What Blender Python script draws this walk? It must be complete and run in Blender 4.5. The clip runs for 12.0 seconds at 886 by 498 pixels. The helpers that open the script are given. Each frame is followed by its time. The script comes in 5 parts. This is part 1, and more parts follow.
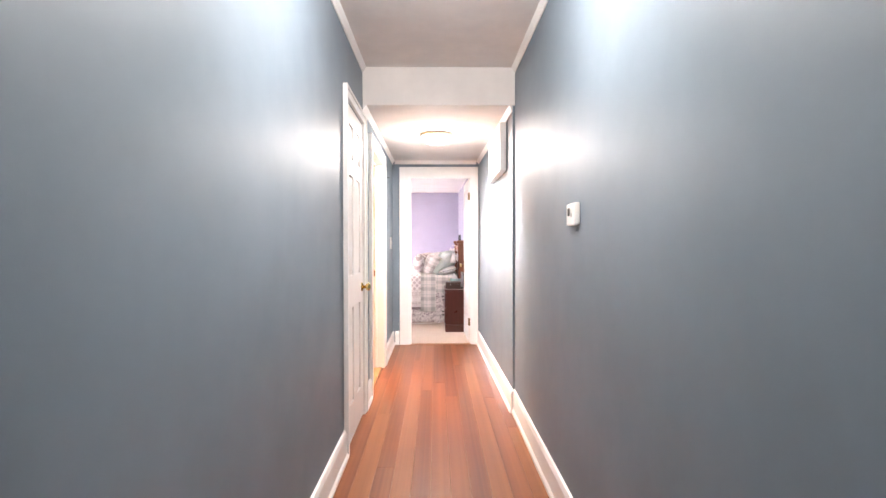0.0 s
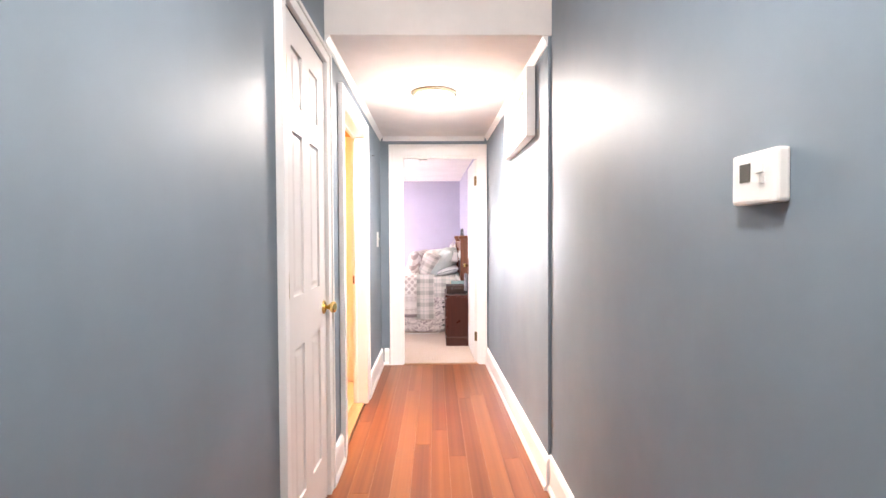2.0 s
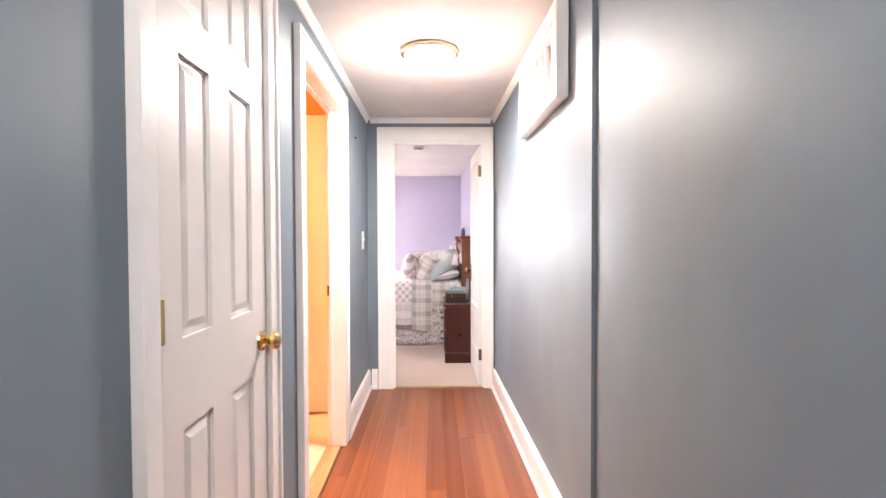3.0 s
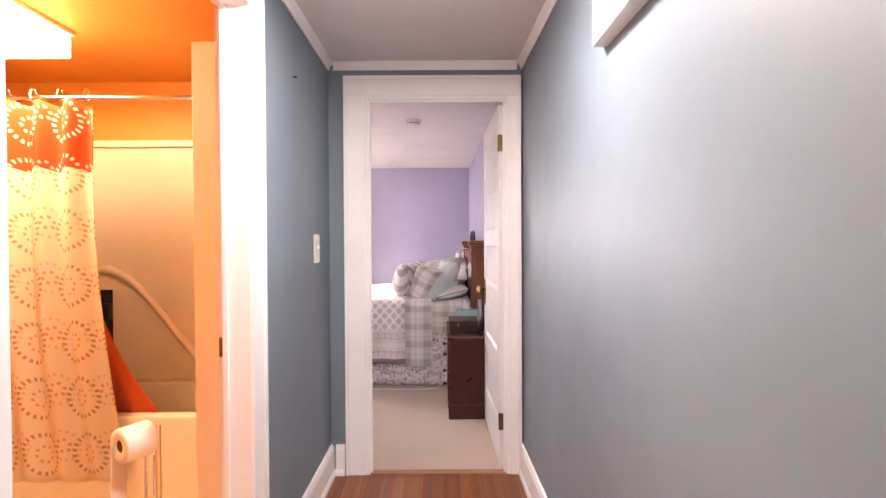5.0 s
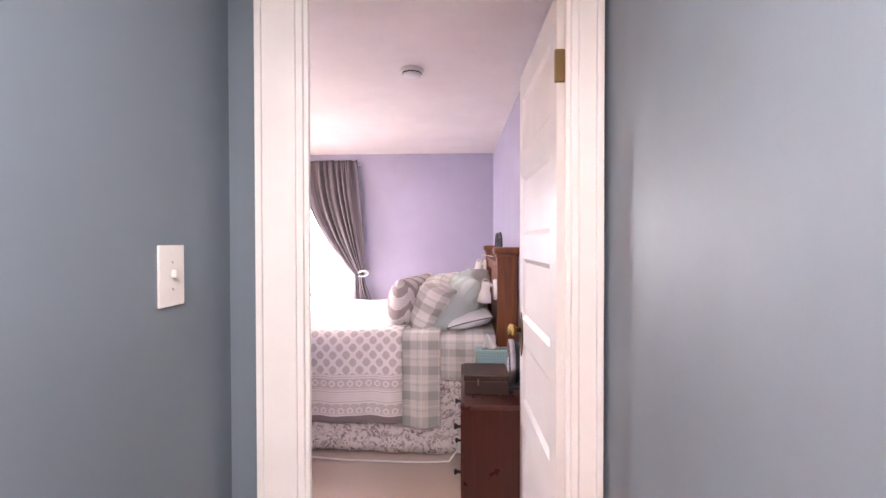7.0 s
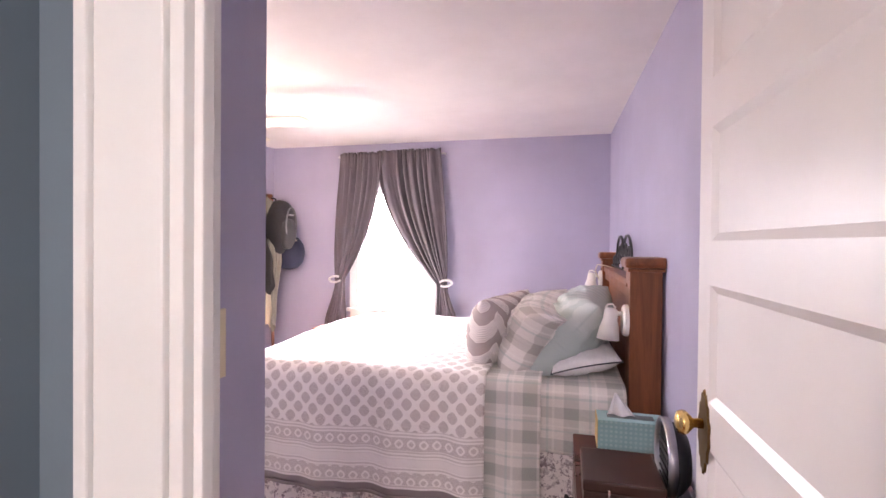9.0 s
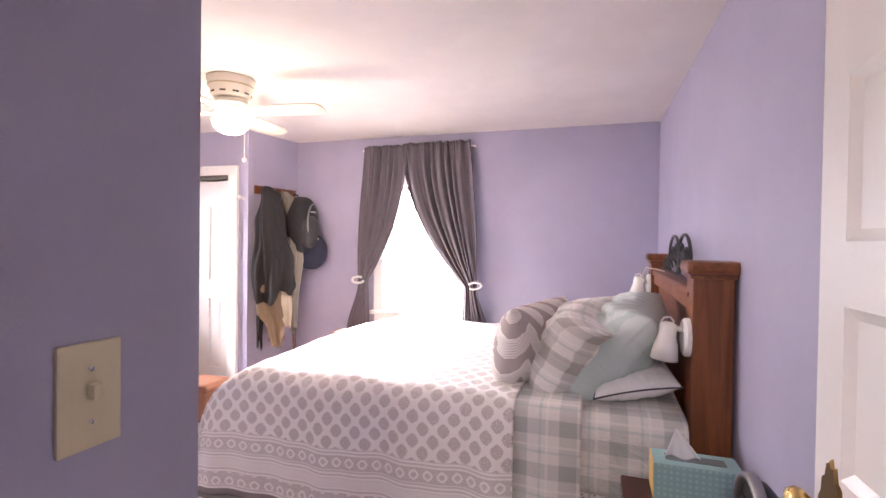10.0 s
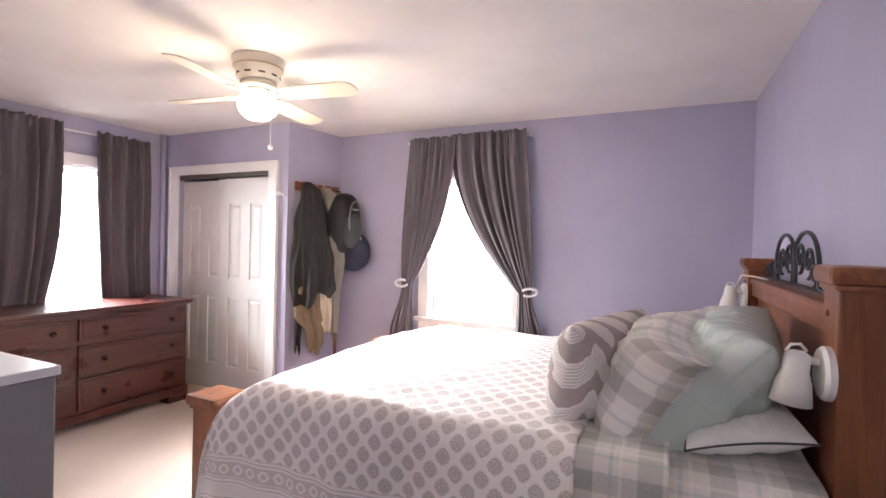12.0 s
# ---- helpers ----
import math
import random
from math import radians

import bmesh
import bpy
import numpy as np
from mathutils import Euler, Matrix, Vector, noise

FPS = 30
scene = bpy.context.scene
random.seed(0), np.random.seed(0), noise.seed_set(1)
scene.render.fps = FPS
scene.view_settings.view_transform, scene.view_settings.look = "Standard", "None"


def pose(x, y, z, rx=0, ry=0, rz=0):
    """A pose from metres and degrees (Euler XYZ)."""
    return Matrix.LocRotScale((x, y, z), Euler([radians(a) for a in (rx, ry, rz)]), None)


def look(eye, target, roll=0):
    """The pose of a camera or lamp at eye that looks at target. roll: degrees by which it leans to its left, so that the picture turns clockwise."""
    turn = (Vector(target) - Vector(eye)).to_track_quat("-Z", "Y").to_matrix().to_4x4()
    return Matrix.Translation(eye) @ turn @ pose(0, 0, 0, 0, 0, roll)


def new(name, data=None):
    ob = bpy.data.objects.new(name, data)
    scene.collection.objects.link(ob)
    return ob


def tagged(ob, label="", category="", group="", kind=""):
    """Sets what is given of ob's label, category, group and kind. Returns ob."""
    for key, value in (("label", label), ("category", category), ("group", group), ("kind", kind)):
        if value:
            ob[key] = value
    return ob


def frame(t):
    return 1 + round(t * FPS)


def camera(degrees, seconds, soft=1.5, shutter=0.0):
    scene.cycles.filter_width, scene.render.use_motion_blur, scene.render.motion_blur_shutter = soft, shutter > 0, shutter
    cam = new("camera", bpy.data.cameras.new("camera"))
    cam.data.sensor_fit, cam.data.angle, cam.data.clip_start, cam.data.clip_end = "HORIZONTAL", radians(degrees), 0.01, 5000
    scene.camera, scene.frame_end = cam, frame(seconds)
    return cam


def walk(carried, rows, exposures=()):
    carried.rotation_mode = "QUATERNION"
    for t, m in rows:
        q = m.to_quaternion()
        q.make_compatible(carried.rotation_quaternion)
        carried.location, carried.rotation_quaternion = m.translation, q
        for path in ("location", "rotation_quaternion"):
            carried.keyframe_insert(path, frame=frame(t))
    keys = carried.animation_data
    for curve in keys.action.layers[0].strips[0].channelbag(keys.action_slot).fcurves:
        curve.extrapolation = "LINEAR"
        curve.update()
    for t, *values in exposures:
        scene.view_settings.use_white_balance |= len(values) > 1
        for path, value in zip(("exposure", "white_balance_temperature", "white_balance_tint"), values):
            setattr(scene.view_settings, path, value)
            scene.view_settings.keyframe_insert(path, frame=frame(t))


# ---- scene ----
cam = camera(85.3, 12.0)
PATH = [
    (0, (0.378, 0.362, 1.222), (0.405, 2.362, 1.198), -0.1),
    (0.5, (0.382, 0.515, 1.226), (0.41, 2.514, 1.188), -0.1),
    (1, (0.374, 0.784, 1.224), (0.402, 2.783, 1.181), -0.1),
    (1.5, (0.361, 1.113, 1.227), (0.39, 3.113, 1.184), -0.2),
    (2, (0.374, 1.49, 1.238), (0.408, 3.489, 1.191), -0.3),
    (2.5, (0.374, 1.858, 1.238), (0.406, 3.858, 1.193), -0.3),
    (3, (0.4, 2.223, 1.237), (0.434, 4.223, 1.192), -0.2),
    (5, (0.454, 3.581, 1.251), (0.459, 5.581, 1.223), -0.3),
    (5.5, (0.473, 3.896, 1.257), (0.469, 5.895, 1.224), -0.2),
    (6, (0.476, 4.208, 1.27), (0.46, 6.208, 1.238), -0.2),
    (6.5, (0.496, 4.517, 1.287), (0.468, 6.516, 1.256), -0.3),
    (7, (0.505, 4.847, 1.298), (0.42, 6.845, 1.269), -0.1),
    (9, (0.446, 5.737, 1.314), (-0.038, 7.678, 1.292), 0.5),
    (9.5, (0.434, 5.889, 1.317), (-0.133, 7.806, 1.295), 0.6),
    (10, (0.417, 6.036, 1.315), (-0.206, 7.937, 1.288), 0.8),
    (10.5, (0.395, 6.17, 1.31), (-0.296, 8.047, 1.286), 1.0),
    (11, (0.373, 6.287, 1.3), (-0.388, 8.136, 1.283), 1.2),
    (11.5, (0.357, 6.371, 1.295), (-0.474, 8.19, 1.279), 1.3),
    (12, (0.347, 6.414, 1.289), (-0.499, 8.226, 1.275), 1.4),
]
EXPOSURES = [(0, 1.30, 6700, 14), (2, 1.35, 6650, 14), (3, 1.05, 6650, 15), (5, .44, 6850, 22), (7, .64, 6650, 23), (9, .37, 6650, 22), (10.5, .10, 6650, 17), (12, -.17, 6550, 11)]
walk(cam, [(t, look(eye, target, roll)) for t, eye, target, roll in PATH], EXPOSURES)

# ---- world, sun and large lights ----
world = bpy.data.worlds.new("sky")
scene.world = world
world.use_nodes = True
wn = world.node_tree.nodes
sky = wn.new("ShaderNodeTexSky")
sky.sky_type, sky.sun_disc = 'NISHITA', False
sky.sun_elevation, sky.sun_rotation = radians(40), radians(200)
wn["Background"].inputs[1].default_value = 0.15
world.node_tree.links.new(sky.outputs[0], wn["Background"].inputs[0])
sun = new("sun", bpy.data.lights.new("sun", 'SUN'))
sun.data.energy, sun.data.angle, sun.data.color = 1.2, radians(12), (1, .97, .92)
sun.matrix_world = look((0, 0, 20), (6, 14, 0))


def window_lamp(at, to, w, h, watts, colour, spread=math.pi):
    ob = new("window_daylight", bpy.data.lights.new("window_daylight", 'AREA'))
    ob.data.shape, ob.data.size, ob.data.size_y = 'RECTANGLE', w, h
    ob.data.energy, ob.data.color = watts, colour
    ob.data.spread = spread
    ob.matrix_world = look(at, to)
    return ob


def bulb(name, at, watts, colour, radius):
    ob = new(name, bpy.data.lights.new(name, 'POINT'))
    ob.data.energy, ob.data.color, ob.data.shadow_soft_size = watts, colour, radius
    ob.location = at
    return ob


DAY = (.93, .95, 1.0)
WARM = (1.0, .80, .56)
window_lamp((-1.03, 10.22, 1.60), (-1.03, 9.36, .85), .66, .5, 320, DAY, radians(112))
window_lamp((-4.16, 8.56, 1.60), (-3.16, 8.72, .65), .68, .5, 210, DAY, radians(112))
hall_disk = window_lamp((.377, 4.76, 2.115), (.377, 4.761, 0), .25, .25, 27, (1.0, .93, .87))
hall_disk.name, hall_disk.data.shape = "hall_lamp_light", 'DISK'
bulb("hall_bulb", (.377, 4.76, 2.06), 8, (1.0, .93, .86), .10)
bulb("hall_bulb_near", (.40, 1.85, 2.345), 38, (1.0, .95, .90), .10)
bulb("fan_bulb", (-1.57, 8.24, 1.79), 24, (1.0, .80, .56), .115)
bath_panel = window_lamp((-1.42, 5.62, 2.082), (-1.42, 5.621, 0), .38, .30, 26, (1.0, .72, .38))
bath_panel.name = "bath_lamp_light"
bulb("bath_bulb", (-1.22, 5.30, 2.02), 15, (1.0, .72, .38), .10)

# ---- materials ----


class Web:
    """Node building by short calls: each gives a socket."""

    def __init__(self, name):
        self.mat = bpy.data.materials.new(name)
        self.mat.use_nodes = True
        self.tree = self.mat.node_tree
        self.bsdf = self.tree.nodes["Principled BSDF"]

    def put(self, socket, value):
        if isinstance(value, bpy.types.NodeSocket):
            self.tree.links.new(value, socket)
        else:
            socket.default_value = value

    def math(self, op, a, b=0.0, c=0.0):
        n = self.tree.nodes.new("ShaderNodeMath")
        n.operation = op
        for s, v in zip(n.inputs, (a, b, c)):
            self.put(s, v)
        return n.outputs[0]

    def step(self, a, lo, hi):
        n = self.tree.nodes.new("ShaderNodeMapRange")
        n.interpolation_type = 'SMOOTHSTEP'
        self.put(n.inputs[0], a)
        n.inputs[1].default_value, n.inputs[2].default_value = lo, hi
        return n.outputs[0]

    def band(self, a, lo, hi, soft):
        return self.math('MULTIPLY', self.step(a, lo - soft, lo + soft), self.math('SUBTRACT', 1, self.step(a, hi - soft, hi + soft)))

    def mix(self, f, a, b, blend='MIX'):
        n = self.tree.nodes.new("ShaderNodeMix")
        n.data_type, n.blend_type = 'RGBA', blend
        self.put(n.inputs[0], f)
        for s, v in ((n.inputs[6], a), (n.inputs[7], b)):
            self.put(s, v if isinstance(v, bpy.types.NodeSocket) else (*v[:3], 1))
        return n.outputs[2]

    def place(self, scale=(1, 1, 1), which="Object", turn=(0, 0, 0)):
        n = self.tree.nodes.new("ShaderNodeTexCoord")
        m = self.tree.nodes.new("ShaderNodeMapping")
        self.tree.links.new(n.outputs[which], m.inputs[0])
        m.inputs[3].default_value = scale
        m.inputs[2].default_value = turn
        return m.outputs[0]

    def split(self, v):
        n = self.tree.nodes.new("ShaderNodeSeparateXYZ")
        self.put(n.inputs[0], v)
        return n.outputs[0], n.outputs[1], n.outputs[2]

    def noise(self, v, scale, detail=4, rough=.55, twist=0.0):
        n = self.tree.nodes.new("ShaderNodeTexNoise")
        self.put(n.inputs["Vector"], v)
        n.inputs["Scale"].default_value, n.inputs["Detail"].default_value = scale, detail
        n.inputs["Roughness"].default_value, n.inputs["Distortion"].default_value = rough, twist
        return n.outputs[0]

    def cells(self, v, scale):
        n = self.tree.nodes.new("ShaderNodeTexVoronoi")
        self.put(n.inputs["Vector"], v)
        n.inputs["Scale"].default_value = scale
        return n.outputs[0]

    def chance(self):
        return self.tree.nodes.new("ShaderNodeObjectInfo").outputs["Random"]

    def bump(self, h, strength, dist=.01):
        n = self.tree.nodes.new("ShaderNodeBump")
        n.inputs["Strength"].default_value, n.inputs["Distance"].default_value = strength, dist
        self.put(n.inputs["Height"], h)
        self.tree.links.new(n.outputs[0], self.bsdf.inputs["Normal"])

    def done(self, colour, rough=.5, metal=0.0, spec=.5, sheen=0.0):
        self.put(self.bsdf.inputs["Base Color"], colour if isinstance(colour, bpy.types.NodeSocket) else (*colour, 1))
        self.put(self.bsdf.inputs["Roughness"], rough)
        self.bsdf.inputs["Metallic"].default_value = metal
        self.bsdf.inputs["Specular IOR Level"].default_value = spec
        self.bsdf.inputs["Sheen Weight"].default_value = sheen
        return self.mat


def tone(c, k):
    return tuple(min(1, v * k) for v in c)


def paint(name, c, rough=.5, stain=.12, grain=.25, big=1.3, spec=.5):
    """Rolled wall or trim paint: broad blotches, roller stipple."""
    w = Web(name)
    p = w.place()
    blot = w.step(w.noise(p, big, 5, .6), .3, .7)
    streak = w.step(w.noise(w.place((5, 5, .5)), 1.6, 4), .35, .7)
    col = w.mix(blot, tone(c, 1 - stain), tone(c, 1 + stain * .6))
    col = w.mix(w.math('MULTIPLY', streak, stain), col, tone(c, .8))
    w.bump(w.math('ADD', w.noise(p, 220, 3), w.math('MULTIPLY', w.noise(p, 9, 3), .35)), grain, .0012)
    return w.done(col, w.math('ADD', w.math('MULTIPLY', w.noise(p, 3.5, 4), .16), rough - .08), spec=spec)


def timber(name, dark, light, along=0, rough=.35, knots=False, spread=.5, stretch=.9):
    w = Web(name)
    sc = [16, 16, 16]
    sc[along] = stretch
    p = w.place(tuple(sc))
    shift = w.tree.nodes.new("ShaderNodeVectorMath")
    shift.operation = 'ADD'
    w.put(shift.inputs[0], p)
    ch = w.chance()
    w.put(shift.inputs[1], w.math('MULTIPLY', ch, 37.0))
    p = shift.outputs[0]
    g = w.noise(p, 1.5, 7, .65, 1.2)
    fine = w.noise(p, 9, 4)
    col = w.mix(w.step(g, .3, .72), dark, light)
    col = w.mix(w.math('MULTIPLY', w.step(fine, .5, .75), .35), col, tone(dark, .6))
    col = w.mix(w.math('MULTIPLY', w.math('SUBTRACT', ch, .3), spread), col, tone(dark, .75))
    if knots:
        k = w.cells(w.place((1, 1, 1)), 5.5)
        col = w.mix(w.math('SUBTRACT', 1, w.step(k, .05, .12)), col, tone(dark, .3))
    w.bump(w.math('ADD', g, w.math('MULTIPLY', fine, .4)), .12, .002)
    return w.done(col, w.math('ADD', w.math('MULTIPLY', w.noise(w.place(), 6, 4), .2), rough - .1))


def metal(name, c, rough=.3):
    w = Web(name)
    n = w.noise(w.place(), 40, 4)
    return w.done(w.mix(n, tone(c, .75), c), w.math('ADD', w.math('MULTIPLY', n, .2), rough - .1), 1.0)


def plain(name, c, rough=.5, var=.12, scale=30, spec=.5):
    w = Web(name)
    n = w.noise(w.place(), scale, 4)
    w.bump(n, .08, .001)
    return w.done(w.mix(n, tone(c, 1 - var), tone(c, 1 + var * .5)), rough, spec=spec)


def weave(w, uv, amount=.35):
    """Thread relief and soft creases of a cloth."""
    w.bump(w.math('ADD', w.math('MULTIPLY', w.noise(uv, 240, 2), .25), w.math('MULTIPLY', w.noise(uv, 12, 6, .6, .8), 1.8)), amount, .006)


def cloth(name, c, var=.18, rough=.9, fine=60, sheen=.2):
    w = Web(name)
    uv = w.place(which="UV")
    n = w.noise(uv, fine, 4)
    big = w.noise(uv, 5, 4)
    weave(w, uv)
    return w.done(w.mix(w.math('MULTIPLY', w.math('ADD', n, big), .5), tone(c, 1 - var), tone(c, 1 + var)), rough, spec=.2, sheen=sheen)


def glow(name, c, strength, base=(.9, .88, .82)):
    w = Web(name)
    w.bsdf.inputs["Emission Color"].default_value = (*c, 1)
    w.bsdf.inputs["Emission Strength"].default_value = strength
    return w.done(base, .35)


BLUE = paint("blue_grey_wall_paint", (.166, .212, .256), .52, .10, .14, spec=.44)
LILAC = paint("lilac_wall_paint", (.400, .380, .512), .55, .07, .30)
ORANGE = paint("orange_wall_paint", (.76, .34, .07), .5, .08, .3)
WHITE = paint("white_trim_paint", (.83, .82, .81), .32, .05, .12, 2.5)
CEIL = paint("ceiling_paint", (.78, .75, .73), .75, .06, .9, 3.0, spec=.3)
CEIL_BED = paint("bedroom_ceiling_paint", (.80, .76, .75), .75, .05, .6, 2.0, spec=.3)
DOORP = paint("white_door_paint", (.75, .725, .71), .40, .04, .10, 2.5)
PINE = timber("honey_pine", (.155, .046, .016), (.27, .092, .032), 2, .38, True, .15)
PINE_Y = timber("honey_pine_rail", (.155, .046, .016), (.27, .092, .032), 1, .38, True, .15)
CHERRY = timber("cherry_wood", (.045, .009, .0065), (.080, .018, .012), 1, .30, False, .2)
CHERRY_Z = timber("cherry_wood_upright", (.045, .009, .0065), (.076, .017, .0115), 2, .30, False, .2)
BRASS = metal("polished_brass", (.85, .62, .25), .22)
OLDBRASS = metal("aged_brass", (.20, .13, .06), .42)
CHROME = metal("chrome", (.85, .85, .86), .18)
DARKKNOB = metal("dark_bronze", (.045, .03, .022), .4)
BLACKIRON = plain("black_iron", (.012, .012, .014), .45)
BLACK = plain("black_plastic", (.015, .015, .016), .42)
PLASTIC = plain("white_plastic", (.80, .79, .76), .35, .04)
CREAM = plain("almond_plastic", (.66, .58, .40), .4, .05)
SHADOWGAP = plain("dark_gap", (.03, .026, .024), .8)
ENAMEL = plain("tub_enamel", (.84, .82, .76), .15, .03)
SURROUND = plain("tub_surround", (.74, .68, .58), .28, .04, 4)
GLASSW = glow("lit_frosted_glass", (1.0, .95, .88), 9.0)
GLASSF = glow("lit_fan_globe", (1.0, .88, .70), 16.0)
GLASSB = glow("lit_bath_diffuser", (1.0, .72, .34), 6.0)


def carpet_mat():
    w = Web("beige_carpet")
    p = w.place()
    n = w.noise(p, 260, 3)
    big = w.noise(p, 2.2, 5)
    col = w.mix(n, (.40, .30, .24), (.66, .53, .44))
    col = w.mix(w.math('MULTIPLY', w.step(big, .35, .7), .25), col, (.36, .27, .21))
    w.bump(w.math('ADD', n, w.math('MULTIPLY', w.noise(p, 40, 3), .7)), .9, .008)
    return w.done(col, .97, spec=.1, sheen=.3)


CARPET = carpet_mat()


def plank_mat():
    """Old fir boards: long straight grain, board-to-board colour, faint seams, satin varnish."""
    w = Web("varnished_red_fir")
    ch = w.chance()

    def along(scale):
        n = w.tree.nodes.new("ShaderNodeVectorMath")
        n.operation = 'ADD'
        w.put(n.inputs[0], w.place(scale))
        shift = w.tree.nodes.new("ShaderNodeCombineXYZ")
        w.put(shift.inputs[0], w.math('MULTIPLY', ch, 53.0))
        w.put(n.inputs[1], shift.outputs[0])
        return n.outputs[0]
    broad = w.noise(along((9, .05, 0)), 1.0, 2, .5)
    grain = w.noise(along((38, .012, 0)), 1.0, 1, .5)
    col = w.mix(w.step(broad, .30, .70), (.130, .034, .013), (.27, .084, .030))
    col = w.mix(w.math('MULTIPLY', w.step(grain, .38, .66), .28), col, (.34, .118, .041))
    col = w.mix(w.math('MULTIPLY', w.step(ch, .45, .95), .42), col, (.115, .028, .011))
    col = w.mix(w.math('MULTIPLY', w.step(ch, .40, .02), .32), col, (.42, .165, .060))
    x, y, z = w.split(w.place())
    seam = w.step(w.math('ABSOLUTE', x), .0470, .0496)
    col = w.mix(w.math('MULTIPLY', seam, w.math('MULTIPLY', ch, .45)), col, (.46, .20, .075))
    return w.done(col, .30, spec=.42)


PLANK = plank_mat()


def pane_mat():
    w = Web("window_glass")
    w.bsdf.inputs["Transmission Weight"].default_value = 1.0
    return w.done((1, 1, 1), .02)


PANE = pane_mat()
OUTSIDE = glow("bright_overcast_distance", (.97, .98, 1.0), 4.0)

# ---- mesh helpers ----


def link_mesh(name, bm, material, smooth=False):
    me = bpy.data.meshes.new(name)
    bmesh.ops.recalc_face_normals(bm, faces=bm.faces)
    bm.to_mesh(me)
    bm.free()
    me.materials.append(material)
    if smooth:
        for p in me.polygons:
            p.use_smooth = True
    return new(name, me)


def part(name, bm, material, parent, label="", smooth=False):
    ob = link_mesh(name, bm, material, smooth)
    ob.parent = parent
    return tagged(ob, label)


def thing(name, at, label, category, group=""):
    ob = new(name)
    ob.location = at
    ob.empty_display_size = .1
    return tagged(ob, label, category, group)


def structure(name, bm, material, label="", category=""):
    return tagged(link_mesh(name, bm, material), label, category, kind="structure")


def box(bm, a, b, bevel=0.0):
    c = [(p + q) / 2 for p, q in zip(a, b)]
    s = [abs(q - p) for p, q in zip(a, b)]
    r = bmesh.ops.create_cube(bm, size=1, matrix=Matrix.LocRotScale(c, None, s))
    if bevel:
        edges = list({e for v in r["verts"] for e in v.link_edges})
        bmesh.ops.bevel(bm, geom=edges, offset=bevel, segments=2, affect='EDGES', profile=.6)
    return bm


def boxes(*pairs, bevel=0.0):
    bm = bmesh.new()
    for a, b in pairs:
        box(bm, a, b, bevel)
    return bm


def turned(profile, n=20, axis=None, start=0, full=True):
    """A lathe body from (radius, height) pairs round z, then moved by the matrix axis."""
    bm = bmesh.new()
    rings = []
    for r, h in profile:
        if r < 1e-5:
            rings.append([bm.verts.new((0, 0, h))])
        else:
            rings.append([bm.verts.new((r * math.cos(2 * math.pi * i / n), r * math.sin(2 * math.pi * i / n), h)) for i in range(n)])
    for a, b in zip(rings, rings[1:]):
        for i in range(n):
            j = (i + 1) % n
            q = [a[i % len(a)], a[j % len(a)], b[j % len(b)], b[i % len(b)]]
            q = list(dict.fromkeys(q))
            if len(q) > 2:
                bm.faces.new(q)
    for ring, flip in ((rings[0], True), (rings[-1], False)):
        if len(ring) > 2:
            bm.faces.new(ring[::-1] if flip else ring)
    if axis:
        bmesh.ops.transform(bm, matrix=axis, verts=bm.verts)
    return bm


def tube(points, r, n=8, bm=None):
    """A round bar along points."""
    bm = bm or bmesh.new()
    pts = [Vector(p) for p in points]
    rings = []
    up = None
    for i, p in enumerate(pts):
        d = (pts[min(i + 1, len(pts) - 1)] - pts[max(i - 1, 0)]).normalized()
        if up is None:
            up = d.orthogonal().normalized()
        up = (up - d * up.dot(d)).normalized()
        side = d.cross(up)
        rings.append([bm.verts.new(p + (up * math.cos(2 * math.pi * k / n) + side * math.sin(2 * math.pi * k / n)) * r) for k in range(n)])
    for a, b in zip(rings, rings[1:]):
        for k in range(n):
            bm.faces.new((a[k], a[(k + 1) % n], b[(k + 1) % n], b[k]))
    bm.faces.new(rings[0][::-1])
    bm.faces.new(rings[-1])
    return bm


def sheet(f, nu, nv, uv=None, closed=False):
    """A grid surface f(s, t), s and t in 0..1, with a UV map in metres from uv(s, t)."""
    bm = bmesh.new()
    lay = bm.loops.layers.uv.new("UVMap")
    vs = [[bm.verts.new(f(i / nu, j / nv)) for j in range(nv + 1)] for i in range(nu + 1)]
    for i in range(nu):
        for j in range(nv):
            face = bm.faces.new((vs[i][j], vs[i + 1][j], vs[i + 1][j + 1], vs[i][j + 1]))
            face.smooth = True
            for loop, (a, b) in zip(face.loops, ((i, j), (i + 1, j), (i + 1, j + 1), (i, j + 1))):
                loop[lay].uv = uv(a / nu, b / nv) if uv else (a / nu, b / nv)
    if closed:
        bmesh.ops.remove_doubles(bm, verts=bm.verts, dist=1e-4)
    return bm


def thick(ob, d, offset=-1.0):
    m = ob.modifiers.new("thickness", 'SOLIDIFY')
    m.thickness, m.offset = d, offset
    return ob


def extrude_profile(profile, a, b, outward):
    """A moulding: (out, up) profile run from a to b; outward is the way off the wall."""
    bm = bmesh.new()
    a, b, o = Vector(a), Vector(b), Vector(outward)
    ends = [[bm.verts.new(p + o * u + Vector((0, 0, w))) for u, w in profile] for p in (a, b)]
    n = len(profile)
    for i in range(n):
        bm.faces.new((ends[0][i], ends[0][(i + 1) % n], ends[1][(i + 1) % n], ends[1][i]))
    bm.faces.new(ends[0][::-1])
    bm.faces.new(ends[1])
    return bm


def smoothstep(t):
    t = max(0.0, min(1.0, t))
    return t * t * (3 - 2 * t)


